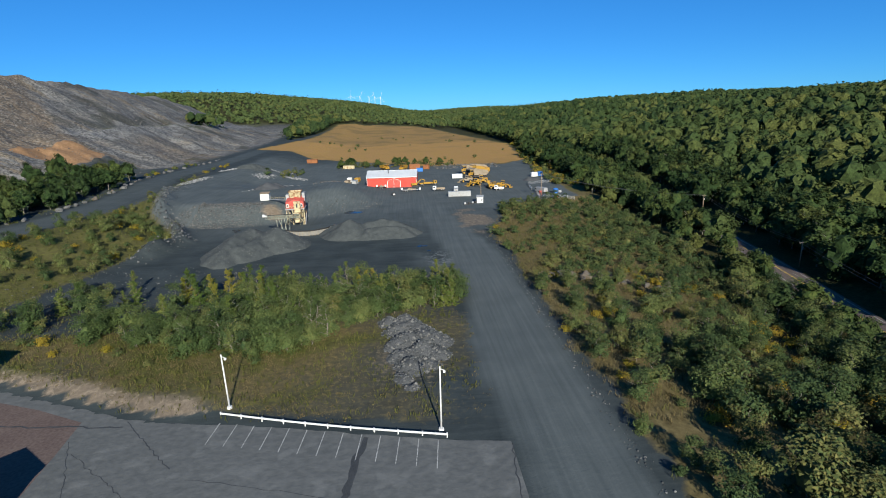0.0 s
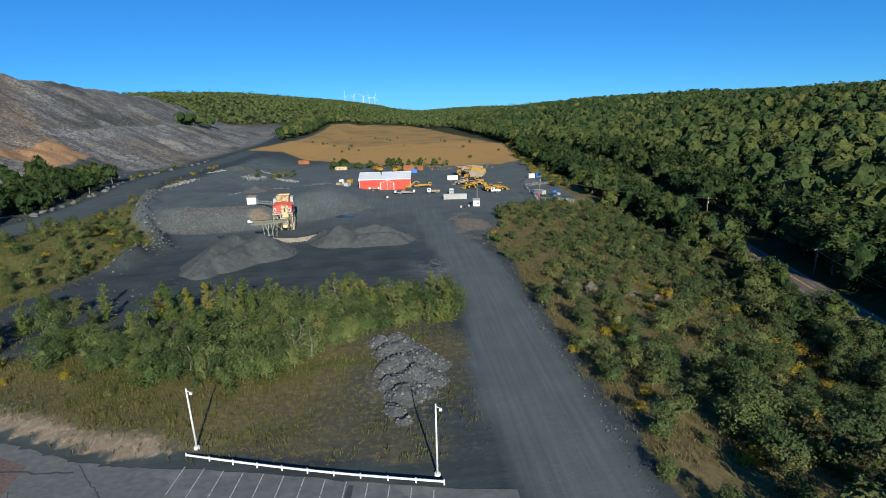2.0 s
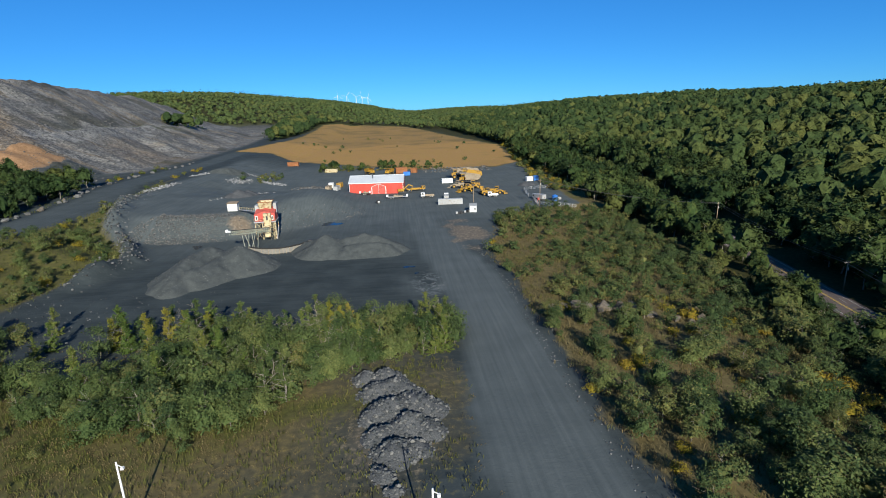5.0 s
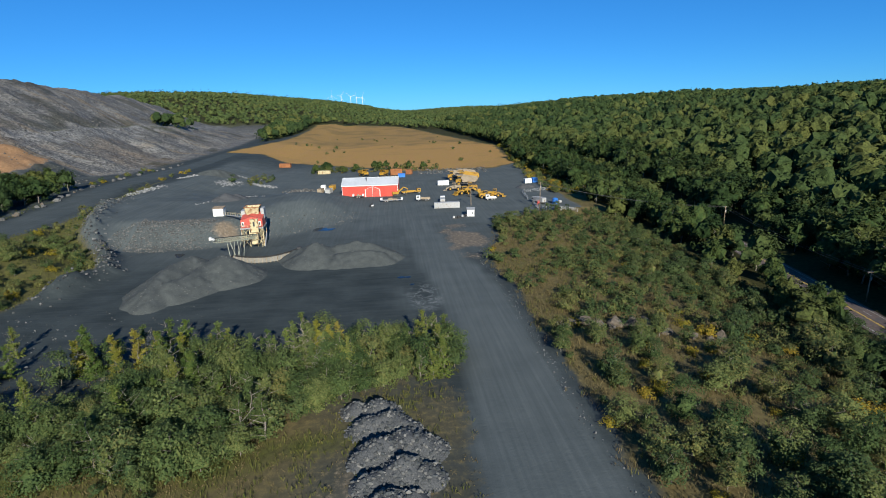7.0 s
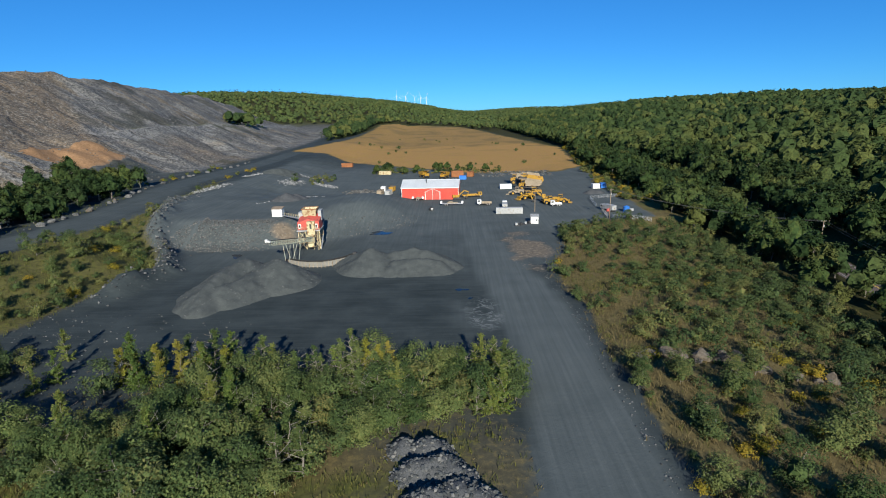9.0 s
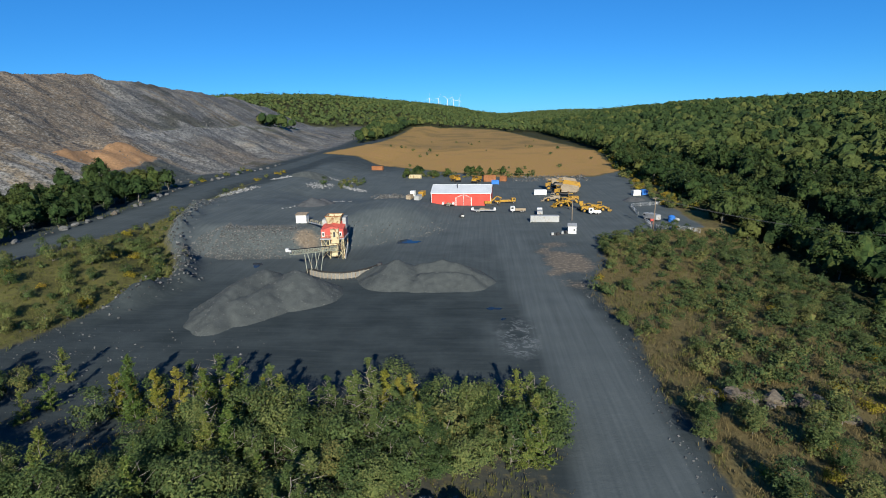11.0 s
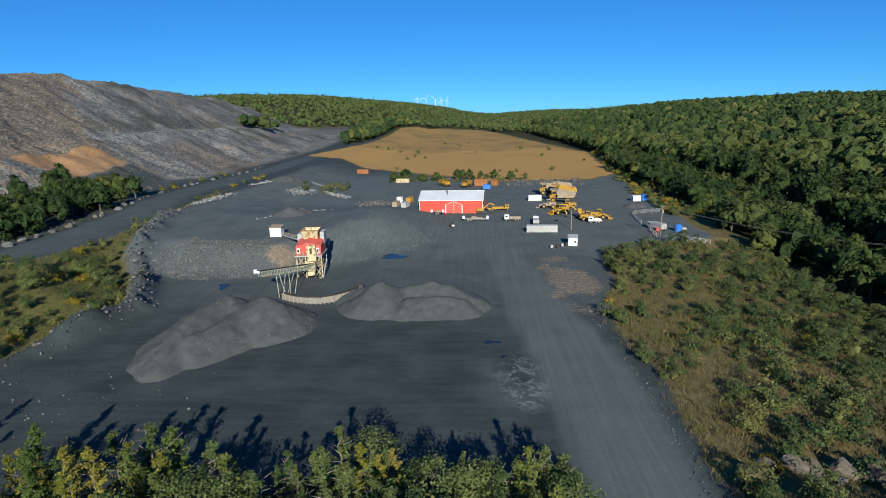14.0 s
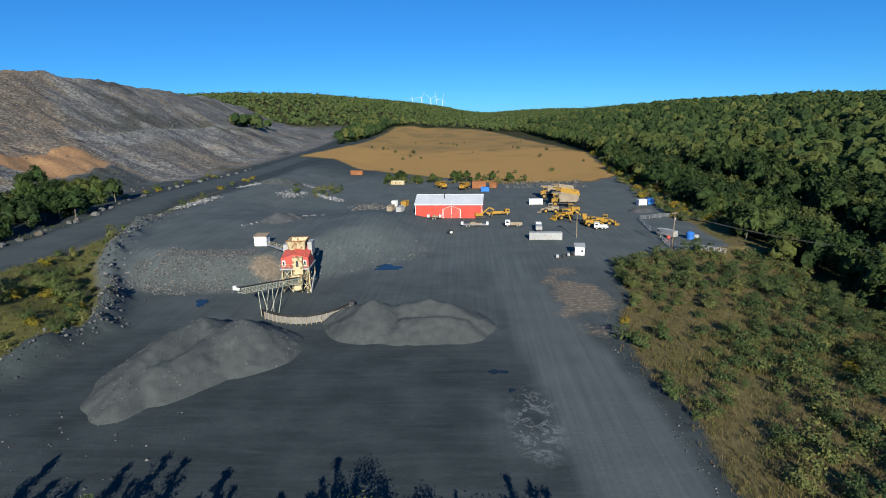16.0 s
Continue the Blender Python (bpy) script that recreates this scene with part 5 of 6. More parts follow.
# ---- low curved conveyor with side panels ----
lc = thing("feed_conveyor", Matrix.Identity(4), "low curved conveyor with pale side panels in the yard", "conveyor")
ctrl = [(-48, 189.2), (-44.5, 187), (-41, 185.9), (-37.5, 185.8), (-34.5, 187.2), (-31.5, 190), (-29, 194)]
cp = [Vector((*p, 0)) for p in ctrl]
segs = []
for i in range(len(cp) - 1):
    for k in range(3):
        segs.append(cp[i].lerp(cp[i + 1], k / 3))
segs.append(cp[-1])
for i in range(len(segs) - 1):
    a, b = segs[i], segs[i + 1]
    part("side_panel", bars(0.08, (a + Vector((0, 0, 0.95)), b + Vector((0, 0, 0.95))), h=1.5), M_PANEL, lc)
    part("panel_post", bars(0.14, (a + Vector((0, -0.08, -0.1)), a + Vector((0, -0.08, 1.8)))), M_TANBODY, lc)
    n = Vector((-(b - a).y, (b - a).x, 0)).normalized() * 0.6
    part("belt", bars(0.1, (a + n + Vector((0, 0, 1.5)), b + n + Vector((0, 0, 1.5))), h=1.0), M_RUBBER, lc)
part("head", boxes((-29.6, 193.6, 0, -28.4, 195.0, 2.4), bev=0.1), M_DARK, lc)

# ---- sheds and containers ----
def shed(x, y, w, d, h, turn, wall_m, roof_m, label, z=None, door=True):
    s = thing("shed", pose(x, y, gz(x, y) if z is None else z, 0, 0, turn), label, "shed")
    part("wall", boxes((-w / 2, -d / 2, -0.4, w / 2, d / 2, h), bev=0.04), wall_m, s)
    bm = bmesh.new()
    box(bm, -w / 2 - 0.2, -d / 2 - 0.2, h, w / 2 + 0.2, d / 2 + 0.2, h + 0.18)
    for vv in bm.verts:
        vv.co.z += 0.35 * (vv.co.y + d / 2) / d
    part("roof", bm, roof_m, s)
    if door:
        dd = part("door", boxes((-0.45, -d / 2 - 0.05, 0.05, 0.45, -d / 2 - 0.004, 2.0)), wall_m, s)
        part("window", boxes((w / 2 - 1.1, -d / 2 - 0.04, 1.1, w / 2 - 0.4, -d / 2 - 0.004, 1.7)), M_GLASS, s)
    return s


shed(-64.0, 232.6, 3.8, 3.0, 2.9, 0, M_WHITE, M_WOOD, "small white site shed with a brown roof on the bench", door=False)
shed(33.6, 243.4, 3.0, 3.4, 2.7, -8, M_WHITE, M_GREYBOX, "small white metal shed with one window")


def container(x, y, l, w, h, turn, mat, label, name="container"):
    c = thing(name, pose(x, y, gz(x, y), 0, 0, turn), label, "container", "containers in the yard")
    part("body", boxes((-l / 2, -w / 2, 0.12, l / 2, w / 2, h), bev=0.05), mat, c)
    for s in (-1, 1):
        for k in range(int(l / 0.6)):
            xx = -l / 2 + 0.3 + k * 0.6
            part("corrugation", boxes((xx, s * (w / 2 + 0.005), 0.35, xx + 0.28, s * (w / 2 + 0.04), h - 0.2)), mat, c)
    for xx in (-l / 2, l / 2 - 0.15):
        part("corner_post", boxes((xx - 0.03, -w / 2 - 0.05, 0, xx + 0.18, -w / 2 + 0.1, h + 0.03)), mat, c)
    for s in (-0.5, 0.5):
        part("door", boxes((l / 2 + 0.003, s * w / 2 - w / 4 + 0.05, 0.3, l / 2 + 0.05, s * w / 2 + w / 4 - 0.05, h - 0.15)), mat, c)
    return c


container(25.8, 264.0, 11.4, 2.5, 2.7, -2, M_GREYBOX, "long light grey storage container on the yard")
container(-37.2, 322, 6.1, 2.4, 2.5, 82, M_TANBODY, "tan grey storage box on the yard")
container(-32.3, 318, 6.1, 2.4, 2.5, 80, M_GREYBOX, "pale grey storage box on the yard")
container(-32.5, 338, 6.1, 2.5, 2.7, 82, M_YELLOW, "yellow storage box on the yard")
container(-37.5, 338, 3.0, 2.4, 2.9, 82, M_WHITE, "white storage box beside the scrap")
container(-46, 420, 8.6, 2.5, 2.6, -6, M_CREAM, "cream and orange storage container on waste ground")
container(-84, 479, 9.0, 3.0, 3.4, -8, M_RUST, "rust red open shelter container")
container(31.5, 338, 6.5, 2.5, 2.8, 4, M_WHITE, "white box trailer body on the yard")
container(80.2, 331, 4.0, 2.5, 2.8, 10, M_WHITE, "white storage box by the yard edge")
container(84.8, 333, 3.2, 2.5, 2.9, 10, M_BLUE, "blue storage box by the yard edge")
container(8.5, 383, 4.5, 2.5, 2.6, -5, M_BLUE, "bright blue skip behind the barn")
container(5.0, 397, 8.0, 3.6, 4.2, 8, M_RUST, "large rust orange tank body behind the barn")
container(14.0, 398, 4.0, 3.0, 3.4, -20, M_RUST, "rust orange hopper body behind the barn")


# ---- vehicles and machines ----
def wheel(parent, x, y, r, w=0.5, hub=M_YELLOW):
    bm = bmesh.new()
    rod(bm, (x, y - w / 2, r), (x, y + w / 2, r), r, r, 18)
    t = part("wheel", bevel(bm, 0.06 * r), M_RUBBER, parent)
    bm = bmesh.new()
    rod(bm, (x, y - w / 2 - 0.03, r), (x, y + w / 2 + 0.03, r), r * 0.5, r * 0.5, 12)
    part("rim", bm, hub, t)


def loader(x, y, turn, sc=1.0, mat=None, label="yellow wheel loader parked on the yard"):
    mat = mat or M_YELLOW
    v = thing("wheel_loader", pose(x, y, gz(x, y), 0, 0, turn) @ Matrix.Scale(sc, 4), label, "loader", "yellow machines")
    part("engine_body", boxes((-3.4, -1.1, 0.9, -0.6, 1.1, 2.4), bev=0.12), mat, v)
    part("front_frame", boxes((-0.6, -0.7, 0.8, 1.8, 0.7, 1.9), bev=0.1), mat, v)
    cab = part("cab", boxes((-1.2, -0.8, 2.3, 0.5, 0.8, 3.5), bev=0.08), mat, v)
    part("glass", boxes((-1.1, -0.83, 2.6, 0.4, 0.83, 3.3), (0.42, -0.7, 2.5, 0.53, 0.7, 3.3)), M_GLASS, cab)
    for s in (-0.75, 0.75):
        part("arm", bars(0.3, ((0.9, s, 1.9), (3.2, s, 0.9))), mat, v)
        for xx in (-2.3, 1.3):
            wheel(v, xx, s * 1.75, 0.85, 0.6)
    bm = bmesh.new()
    vv = [(3.0, 0.2), (4.4, 0.15), (4.5, 0.3), (3.3, 0.55), (3.2, 1.4), (3.0, 1.4)]
    rings = [[bm.verts.new((a, yy, b)) for a, b in vv] for yy in (-1.5, 1.5)]
    for r_ in rings:
        bm.faces.new(r_)
    for i in range(6):
        bm.faces.new((rings[0][i], rings[0][(i + 1) % 6], rings[1][(i + 1) % 6], rings[1][i]))
    part("bucket", bm, mat, v)
    bm = bmesh.new()
    rod(bm, (-2.2, 0.4, 2.4), (-2.2, 0.4, 3.2), 0.09)
    part("exhaust", bm, M_DARK, v)
    return v


def dump_truck(x, y, turn, sc=1.0, body=None, label="yellow mining dump truck parked behind the barn"):
    v = thing("dump_truck", pose(x, y, gz(x, y), 0, 0, turn) @ Matrix.Scale(sc, 4), label, "dump truck", "yellow machines")
    body = body or M_YELLOW
    part("chassis", boxes((-4.4, -1.2, 1.0, 4.0, 1.2, 1.7), bev=0.08), M_DARK, v)
    part("bonnet", boxes((2.2, -1.7, 1.5, 4.4, 1.7, 3.0), bev=0.12), M_YELLOW, v)
    cab = part("cab", boxes((1.7, 0.2, 3.0, 3.4, 1.8, 4.6), bev=0.08), M_YELLOW, v)
    part("glass", boxes((3.38, 0.35, 3.4, 3.44, 1.65, 4.3), (1.9, 1.78, 3.4, 3.2, 1.84, 4.3)), M_GLASS, cab)
    bm = bmesh.new()
    prof = [(-5.2, 2.6), (-4.2, 2.0), (1.4, 2.0), (1.8, 4.6), (4.4, 4.9), (4.4, 5.1), (1.5, 4.9), (1.0, 2.4), (-4.0, 2.4), (-5.2, 2.9)]
    for yy in (-2.2, 2.2):
        q = [bm.verts.new((a, yy, b)) for a, b in ((-5.2, 2.6), (-4.2, 2.0), (1.4, 2.0), (1.8, 4.9), (-4.8, 4.0))]
        q2 = [bm.verts.new((c.co.x, yy - 0.15 * np.sign(yy), c.co.z)) for c in q]
        bm.faces.new(q), bm.faces.new(q2)
        for i in range(5):
            bm.faces.new((q[i], q[(i + 1) % 5], q2[(i + 1) % 5], q2[i]))
    ra = [[bm.verts.new((a, yy, b)) for a, b in prof] for yy in (-2.06, 2.06)]
    for r_ in ra:
        bm.faces.new(r_)
    for i in range(10):
        bm.faces.new((ra[0][i], ra[0][(i + 1) % 10], ra[1][(i + 1) % 10], ra[1][i]))
    part("dump_body", bm, body, v)
    for s in (-1.8, 1.8):
        wheel(v, 2.9, s, 1.05, 0.7)
        wheel(v, -2.4, s, 1.05, 0.9)
    return v


def excavator(x, y, turn, sc=1.0, label="yellow tracked excavator with a folded boom"):
    v = thing("excavator", pose(x, y, gz(x, y), 0, 0, turn) @ Matrix.Scale(sc, 4), label, "excavator", "yellow machines")
    for s in (-1.3, 1.3):
        part("track", boxes((-2.2, s - 0.35, 0.05, 2.2, s + 0.35, 0.95), bev=0.2), M_DARK, v)
    part("house", boxes((-2.4, -1.4, 1.1, 1.2, 1.4, 2.5), bev=0.12), M_YELLOW, v)
    cab = part("cab", boxes((0.0, 0.3, 2.3, 1.6, 1.4, 3.7), bev=0.08), M_YELLOW, v)
    part("glass", boxes((1.58, 0.4, 2.5, 1.64, 1.3, 3.5)), M_GLASS, cab)
    part("boom", bars(0.5, ((1.0, -0.3, 2.0), (4.2, -0.3, 4.6)), ((4.2, -0.3, 4.6), (6.6, -0.3, 3.6))), M_YELLOW, v)
    part("stick", bars(0.35, ((6.6, -0.3, 3.8), (5.6, -0.3, 1.0))), M_YELLOW, v)
    part("bucket", boxes((4.7, -0.9, 0.1, 5.8, 0.3, 1.1), bev=0.2), M_DARK, v)
    return v


def truck(x, y, turn, cab_m, bed_m, label, l=6.0, box_h=0.0):
    v = thing("truck", pose(x, y, gz(x, y), 0, 0, turn), label, "truck", "trucks in the yard")
    part("chassis", boxes((-l, -0.9, 0.55, 1.8, 0.9, 0.8)), M_DARK, v)
    cab = part("cab", boxes((0.2, -1.1, 0.7, 2.2, 1.1, 2.6), bev=0.12), cab_m, v)
    part("glass", boxes((2.18, -0.95, 1.6, 2.24, 0.95, 2.35), (0.8, -1.13, 1.6, 1.8, 1.13, 2.3)), M_GLASS, cab)
    if box_h:
        part("box_body", boxes((-l, -1.2, 0.85, 0.0, 1.2, 0.85 + box_h), bev=0.05), bed_m, v)
    else:
        part("bed", boxes((-l, -1.2, 0.85, 0.0, 1.2, 1.05), (-l, -1.2, 1.05, -0.05, -1.12, 1.5), (-l, 1.12, 1.05, -0.05, 1.2, 1.5)), bed_m, v)
    for xx in (1.2, -l + 1.0, -l + 2.1):
        for s in (-0.95, 0.95):
            wheel(v, xx, s, 0.48, 0.3, M_STEEL)
    return v


dump_truck(-17, 398, -60, 0.95)
dump_truck(-3.5, 392, -110, 0.95)
dump_truck(44, 331, 165, 1.3, M_TANBODY, "large tan dump truck among parked machines")
dump_truck(47, 345, 170, 1.35, M_YELLOW, "large yellow dump truck among parked machines")
dump_truck(42, 356, 172, 1.3, M_TANBODY, "large dusty dump truck among parked machines")
dump_truck(49, 365, 172, 1.2, M_TANBODY, "large dusty dump truck with an empty body")
loader(38, 300, 200, 1.25)
loader(43, 312, 185, 1.3)
loader(35, 316, 170, 1.2, M_TANBODY, "dusty tan wheel loader among parked machines")
loader(47.5, 285, 8, 1.1)
loader(53, 288, -20, 1.15)
excavator(46, 291, 170, 1.1)
excavator(3.6, 305.0, 15, 0.95)
truck(14.5, 312, 12, M_YELLOW, M_YELLOW, "yellow flatbed truck parked by the barn", 8.0)
truck(15.3, 286.5, 178, M_WHITE, M_TANBODY, "white cab truck with a tan flat bed", 4.6)
truck(25.5, 280.5, 85, M_WHITE, M_GREYBOX, "white and grey service truck behind the container", 5.0, 1.3)
truck(68, 267, 115, M_GREYBOX, M_GREYBOX, "grey box truck in the fenced yard", 5.5, 2.0)
truck(48.5, 279.5, 175, M_WHITE, M_WHITE, "small white pickup beside yellow machines", 3.0)


def trailer(x, y, l, turn, mat, label):
    v = thing("trailer", pose(x, y, gz(x, y), 0, 0, turn), label, "trailer", "trailers in the yard")
    part("deck", boxes((-l / 2, -1.2, 0.8, l / 2, 1.2, 1.0)), mat, v)
    for s in (-1, 1):
        part("end_box", boxes((s * l / 2 - 0.9, -1.1, 1.0, s * l / 2 + 0.1, 1.1, 2.0), bev=0.1), M_WHITE, v)
        for xx in (-l / 2 + 1.5, -l / 2 + 2.6):
            wheel(v, xx, s * 1.0, 0.45, 0.3, M_STEEL)
    part("load", boxes((-l / 4, -0.9, 1.0, l / 4, 0.7, 1.5), (-l / 5, -0.6, 1.5, 0, 0.5, 1.9), bev=0.1), M_TANBODY, v)


trailer(1.5, 287, 10, -3, M_GREYBOX, "grey flatbed trailer with white ends and scrap")
trailer(-15.5, 302.8, 5.0, 0, M_DARK, "dark green trailer against the barn wall")
bm = boxes((-1.0, -0.8, 0.25, 1.0, 0.8, 1.3), (-0.4, -0.5, 1.3, 0.5, 0.5, 1.9), bev=0.15)
cp_ = thing("compressor", pose(-8.2, 274.5, gz(-8.2, 274.5), 0, 0, 20), "small dark towed compressor on the yard", "compressor")
part("body", bm, M_DARK, cp_)
part("white_panel", boxes((-0.5, -0.86, 0.5, 0.5, -0.8, 1.1)), M_WHITE, cp_)
for s in (-0.8, 0.8):
    wheel(cp_, 0, s, 0.35, 0.2, M_STEEL)
for i, (x, y) in enumerate(((26.2, 239.0), (28.0, 239.6), (29.8, 241.0), (31.2, 242.5))):
    mach = thing("pump", pose(x, y, gz(x, y), 0, 0, 40 * i), "small dark pump set on a skid", "pump", "pumps beside the shed")
    part("skid", boxes((-0.9, -0.5, 0, 0.9, 0.5, 0.2)), M_DARK, mach)
    part("engine", boxes((-0.7, -0.4, 0.2, 0.2, 0.4, 1.1), bev=0.08), M_DARK if i % 2 else M_GREYBOX, mach)
    bm = bmesh.new()
    rod(bm, (0.5, -0.3, 0.55), (0.5, 0.3, 0.55), 0.35, 0.35, 12)
    part("housing", bm, M_DARK, mach)
lp = thing("yard_lamp_post", pose(37.2, 266.5, gz(37.2, 266.5)), "grey yard lamp post with a wide lamp head", "lamp post")
bm = bmesh.new()
rod(bm, (0, 0, 0), (0, 0, 8.6), 0.16, 0.12)
part("pole", bm, M_WOOD, lp)
part("lamp_head", boxes((-0.9, -0.3, 8.0, 0.9, 0.3, 8.6), bev=0.1), M_DARK, lp)
tk = thing("tank", pose(75.6, 262.5, gz(75.6, 262.5), 0, 0, 30), "blue plastic tank standing in the fenced yard", "tank")
bm = bmesh.new()
rod(bm, (0, 0, 0), (0, 0, 2.2), 1.3, 1.3, 18)
rod(bm, (0, 0, 2.2), (0, 0, 2.6), 1.3, 0.5, 18)
part("shell", bm, M_BLUE, tk)
part("tarp", boxes((1.2, -1.2, 0, 3.4, 1.0, 1.2), bev=0.3), M_GREYBOX, tk)

# gates and fences of the small compound
def gate(x0, y0, x1, y1, label="galvanised tube gate of the compound"):
    a, b = Vector((x0, y0, gz(x0, y0))), Vector((x1, y1, gz(x1, y1)))
    g = thing("field_gate", Matrix.Identity(4), label, "gate", "gates of the compound")
    for k in range(4):
        o = Vector((0, 0, 0.35 + 0.42 * k))
        part("tube", bars(0.07, (a + o, b + o)), M_STEEL, g)
    for f in (0, 0.5, 1):
        p = a.lerp(b, f)
        part("upright", bars(0.09, (p, p + Vector((0, 0, 1.75)))), M_STEEL, g)


for a, b in (((65.5, 248.6), (69.2, 248.0)), ((69.4, 248.0), (73.4, 247.3)), ((73.6, 247.2), (77, 246.8)), ((77.2, 246.8), (80.6, 246.4)), ((64.2, 250), (65, 256)), ((65, 257), (66, 264)), ((66, 275), (68.5, 296)), ((68.5, 296), (78, 300)), ((78.4, 300), (85, 302))):
    gate(*a, *b)
bm = bmesh.new()
box(bm, 70.6, 247.2, 0.5, 72.6, 247.3, 1.2)
tagged(part("sign_board", bm, M_REDPAINT), "red sign board hung on the gate", "sign")
rd = thing("fuel_stand", pose(66.6, 258.2, gz(66.6, 258.2)), "red steel fuel stand inside the compound", "fuel stand")
part("frame", bars(0.12, ((-0.5, 0, 0), (-0.5, 0, 2.4)), ((0.5, 0, 0), (0.5, 0, 2.4)), ((-0.5, 0, 2.4), (0.5, 0, 2.4))), M_REDPAINT, rd)
part("drum", boxes((-0.6, -0.5, 1.2, 0.6, 0.5, 2.0), bev=0.2), M_REDPAINT, rd)


# ---- wind turbines far beyond the hill ----
for i, (px, h) in enumerate(((-372, 168), (-310, 164), (-245, 158), (-205, 155), (-165, 152))):
    z = 20
    wt = thing("wind_turbine", pose(px, 3950, z), "white wind turbine far away on a ridge", "wind turbine", "wind turbines")
    hh = h - z - 25
    bm = bmesh.new()
    rod(bm, (0, 0, 0), (0, 0, hh), 2.0, 1.2, 10)
    part("tower", bm, M_WHITE, wt)
    part("nacelle", boxes((-2, -6, hh - 2, 2, 5, hh + 2), bev=0.5), M_WHITE, wt)
    for k in range(3):
        a = radians(120 * k + 35 * i)
        part("blade", bars(0.4, ((0, -6.5, hh), (math.sin(a) * 38, -6.5, hh + math.cos(a) * 38)), h=0.9), M_WHITE, wt)


# ---- rock ----
def rock_mesh(name, mat, sub=2, seed=0):
    r = np.random.default_rng(seed)
    bm = bmesh.new()
    bmesh.ops.create_icosphere(bm, subdivisions=sub, radius=1)
    off = Vector(r.uniform(-50, 50, 3))
    st = Vector((1, r.uniform(0.65, 1.0), r.uniform(0.55, 0.85)))
    for v in bm.verts:
        n = noise.noise(v.co * 1.1 + off) * 0.42 + noise.noise(v.co * 2.6 + off) * 0.2
        v.co = Vector((v.co.x * st.x, v.co.y * st.y, v.co.z * st.z)) * (1 + n)
    for k in range(4):
        nr = Vector(r.normal(size=3)).normalized()
        cut = r.uniform(0.45, 0.7)
        for v in bm.verts:
            e_ = v.co.dot(nr) - cut
            if e_ > 0:
                v.co -= nr * e_
    me = bpy.data.meshes.new(name)
    bm.to_mesh(me)
    bm.free()
    me.materials.append(mat)
    return me


BOULD = [rock_mesh("boulder", m, 3, 10 + i) for i, m in enumerate((M_BROWNSTONE, M_STONE, M_BROWNSTONE, M_STONE, M_BROWNSTONE))]


def boulder(x, y, r, i, label, group):
    ob = new("boulder", BOULD[i % len(BOULD)])
    ob.matrix_world = pose(x, y, gz(x, y) + 0.25 * r, rng.uniform(-20, 20), rng.uniform(-20, 20), rng.uniform(0, 360)) @ Matrix.Scale(r, 4)
    tagged(ob, label, "boulder", group)


for i, (x, y, r) in enumerate(((33.5, 124, 1.4), (36.8, 125.6, 1.6), (40.2, 126, 2.0), (42.6, 125.4, 1.7), (46.6, 125.6, 2.1), (50, 125, 2.0), (52.4, 124.6, 2.3), (55.8, 122, 1.5), (60.5, 120.4, 1.2), (66.8, 120.2, 1.7), (69.4, 120.4, 1.5), (64, 119.5, 0.9), (44.6, 123.6, 1.0))):
    boulder(x, y, r, 2 * (i % 3), "large pale brown boulder on the overgrown slope", "boulders on the slope")
for k in range(30):
    y = 165 + k * 5.6 + rng.uniform(-3.6, 3.6)
    boulder(road_x(y) - 11 + rng.uniform(-2.2, 0.8), y, 0.35 + 1.5 * rng.random() ** 1.6, (1, 3, 1, 3, 0)[k % 5], "grey boulder lining the haul road", "boulders along the haul road")
for k in range(10):
    y = 345 + k * 14 + rng.uniform(-7, 7)
    boulder(road_x(y) - 11 + rng.uniform(-3, 1), y, rng.uniform(0.6, 1.6), (1, 3)[k % 2], "grey boulder lining the haul road", "boulders along the haul road")


def rocks(name, places, sizes, mat, label, zfun=None, flat=0.7):
    """Loose broken stones in one mesh."""
    base = []
    for i in range(5):
        r = np.random.default_rng(i)
        v = np.array([(0, 0, 1), (0.89, 0, 0.45), (0.28, 0.85, 0.45), (-0.72, 0.53, 0.45), (-0.72, -0.53, 0.45), (0.28, -0.85, 0.45), (0.72, 0.53, -0.45), (-0.28, 0.85, -0.45), (-0.89, 0, -0.45), (-0.28, -0.85, -0.45), (0.72, -0.53, -0.45), (0, 0, -1)])
        base.append(v * r.uniform(0.6, 1.15, (12, 1)) * np.array([1, r.uniform(0.6, 1), flat]))
    fc = np.array([(0, 1, 2), (0, 2, 3), (0, 3, 4), (0, 4, 5), (0, 5, 1), (1, 6, 2), (2, 7, 3), (3, 8, 4), (4, 9, 5), (5, 10, 1), (6, 7, 2), (7, 8, 3), (8, 9, 4), (9, 10, 5), (10, 6, 1), (6, 11, 7), (7, 11, 8), (8, 11, 9), (9, 11, 10), (10, 11, 6)])
    places = np.asarray(places)
    n = len(places)
    z = (zfun or land)(places[:, 0], places[:, 1])
    a = rng.random(n) * 6.283
    V = np.array(base)[rng.integers(0, 5, n)]
    c, s_ = np.cos(a)[:, None], np.sin(a)[:, None]
    X = (V[:, :, 0] * c - V[:, :, 1] * s_) * sizes[:, None] + places[:, 0][:, None]
    Y = (V[:, :, 0] * s_ + V[:, :, 1] * c) * sizes[:, None] + places[:, 1][:, None]
    Z = V[:, :, 2] * sizes[:, None] + z[:, None] + 0.2 * sizes[:, None]
    F = (fc[None] + (np.arange(n) * 12)[:, None, None]).reshape(-1, 3)
    tagged(new(name, raw_mesh(name, np.stack([X, Y, Z], -1).reshape(-1, 3), F, mat, False)), label, "rocks", kind="stuff")


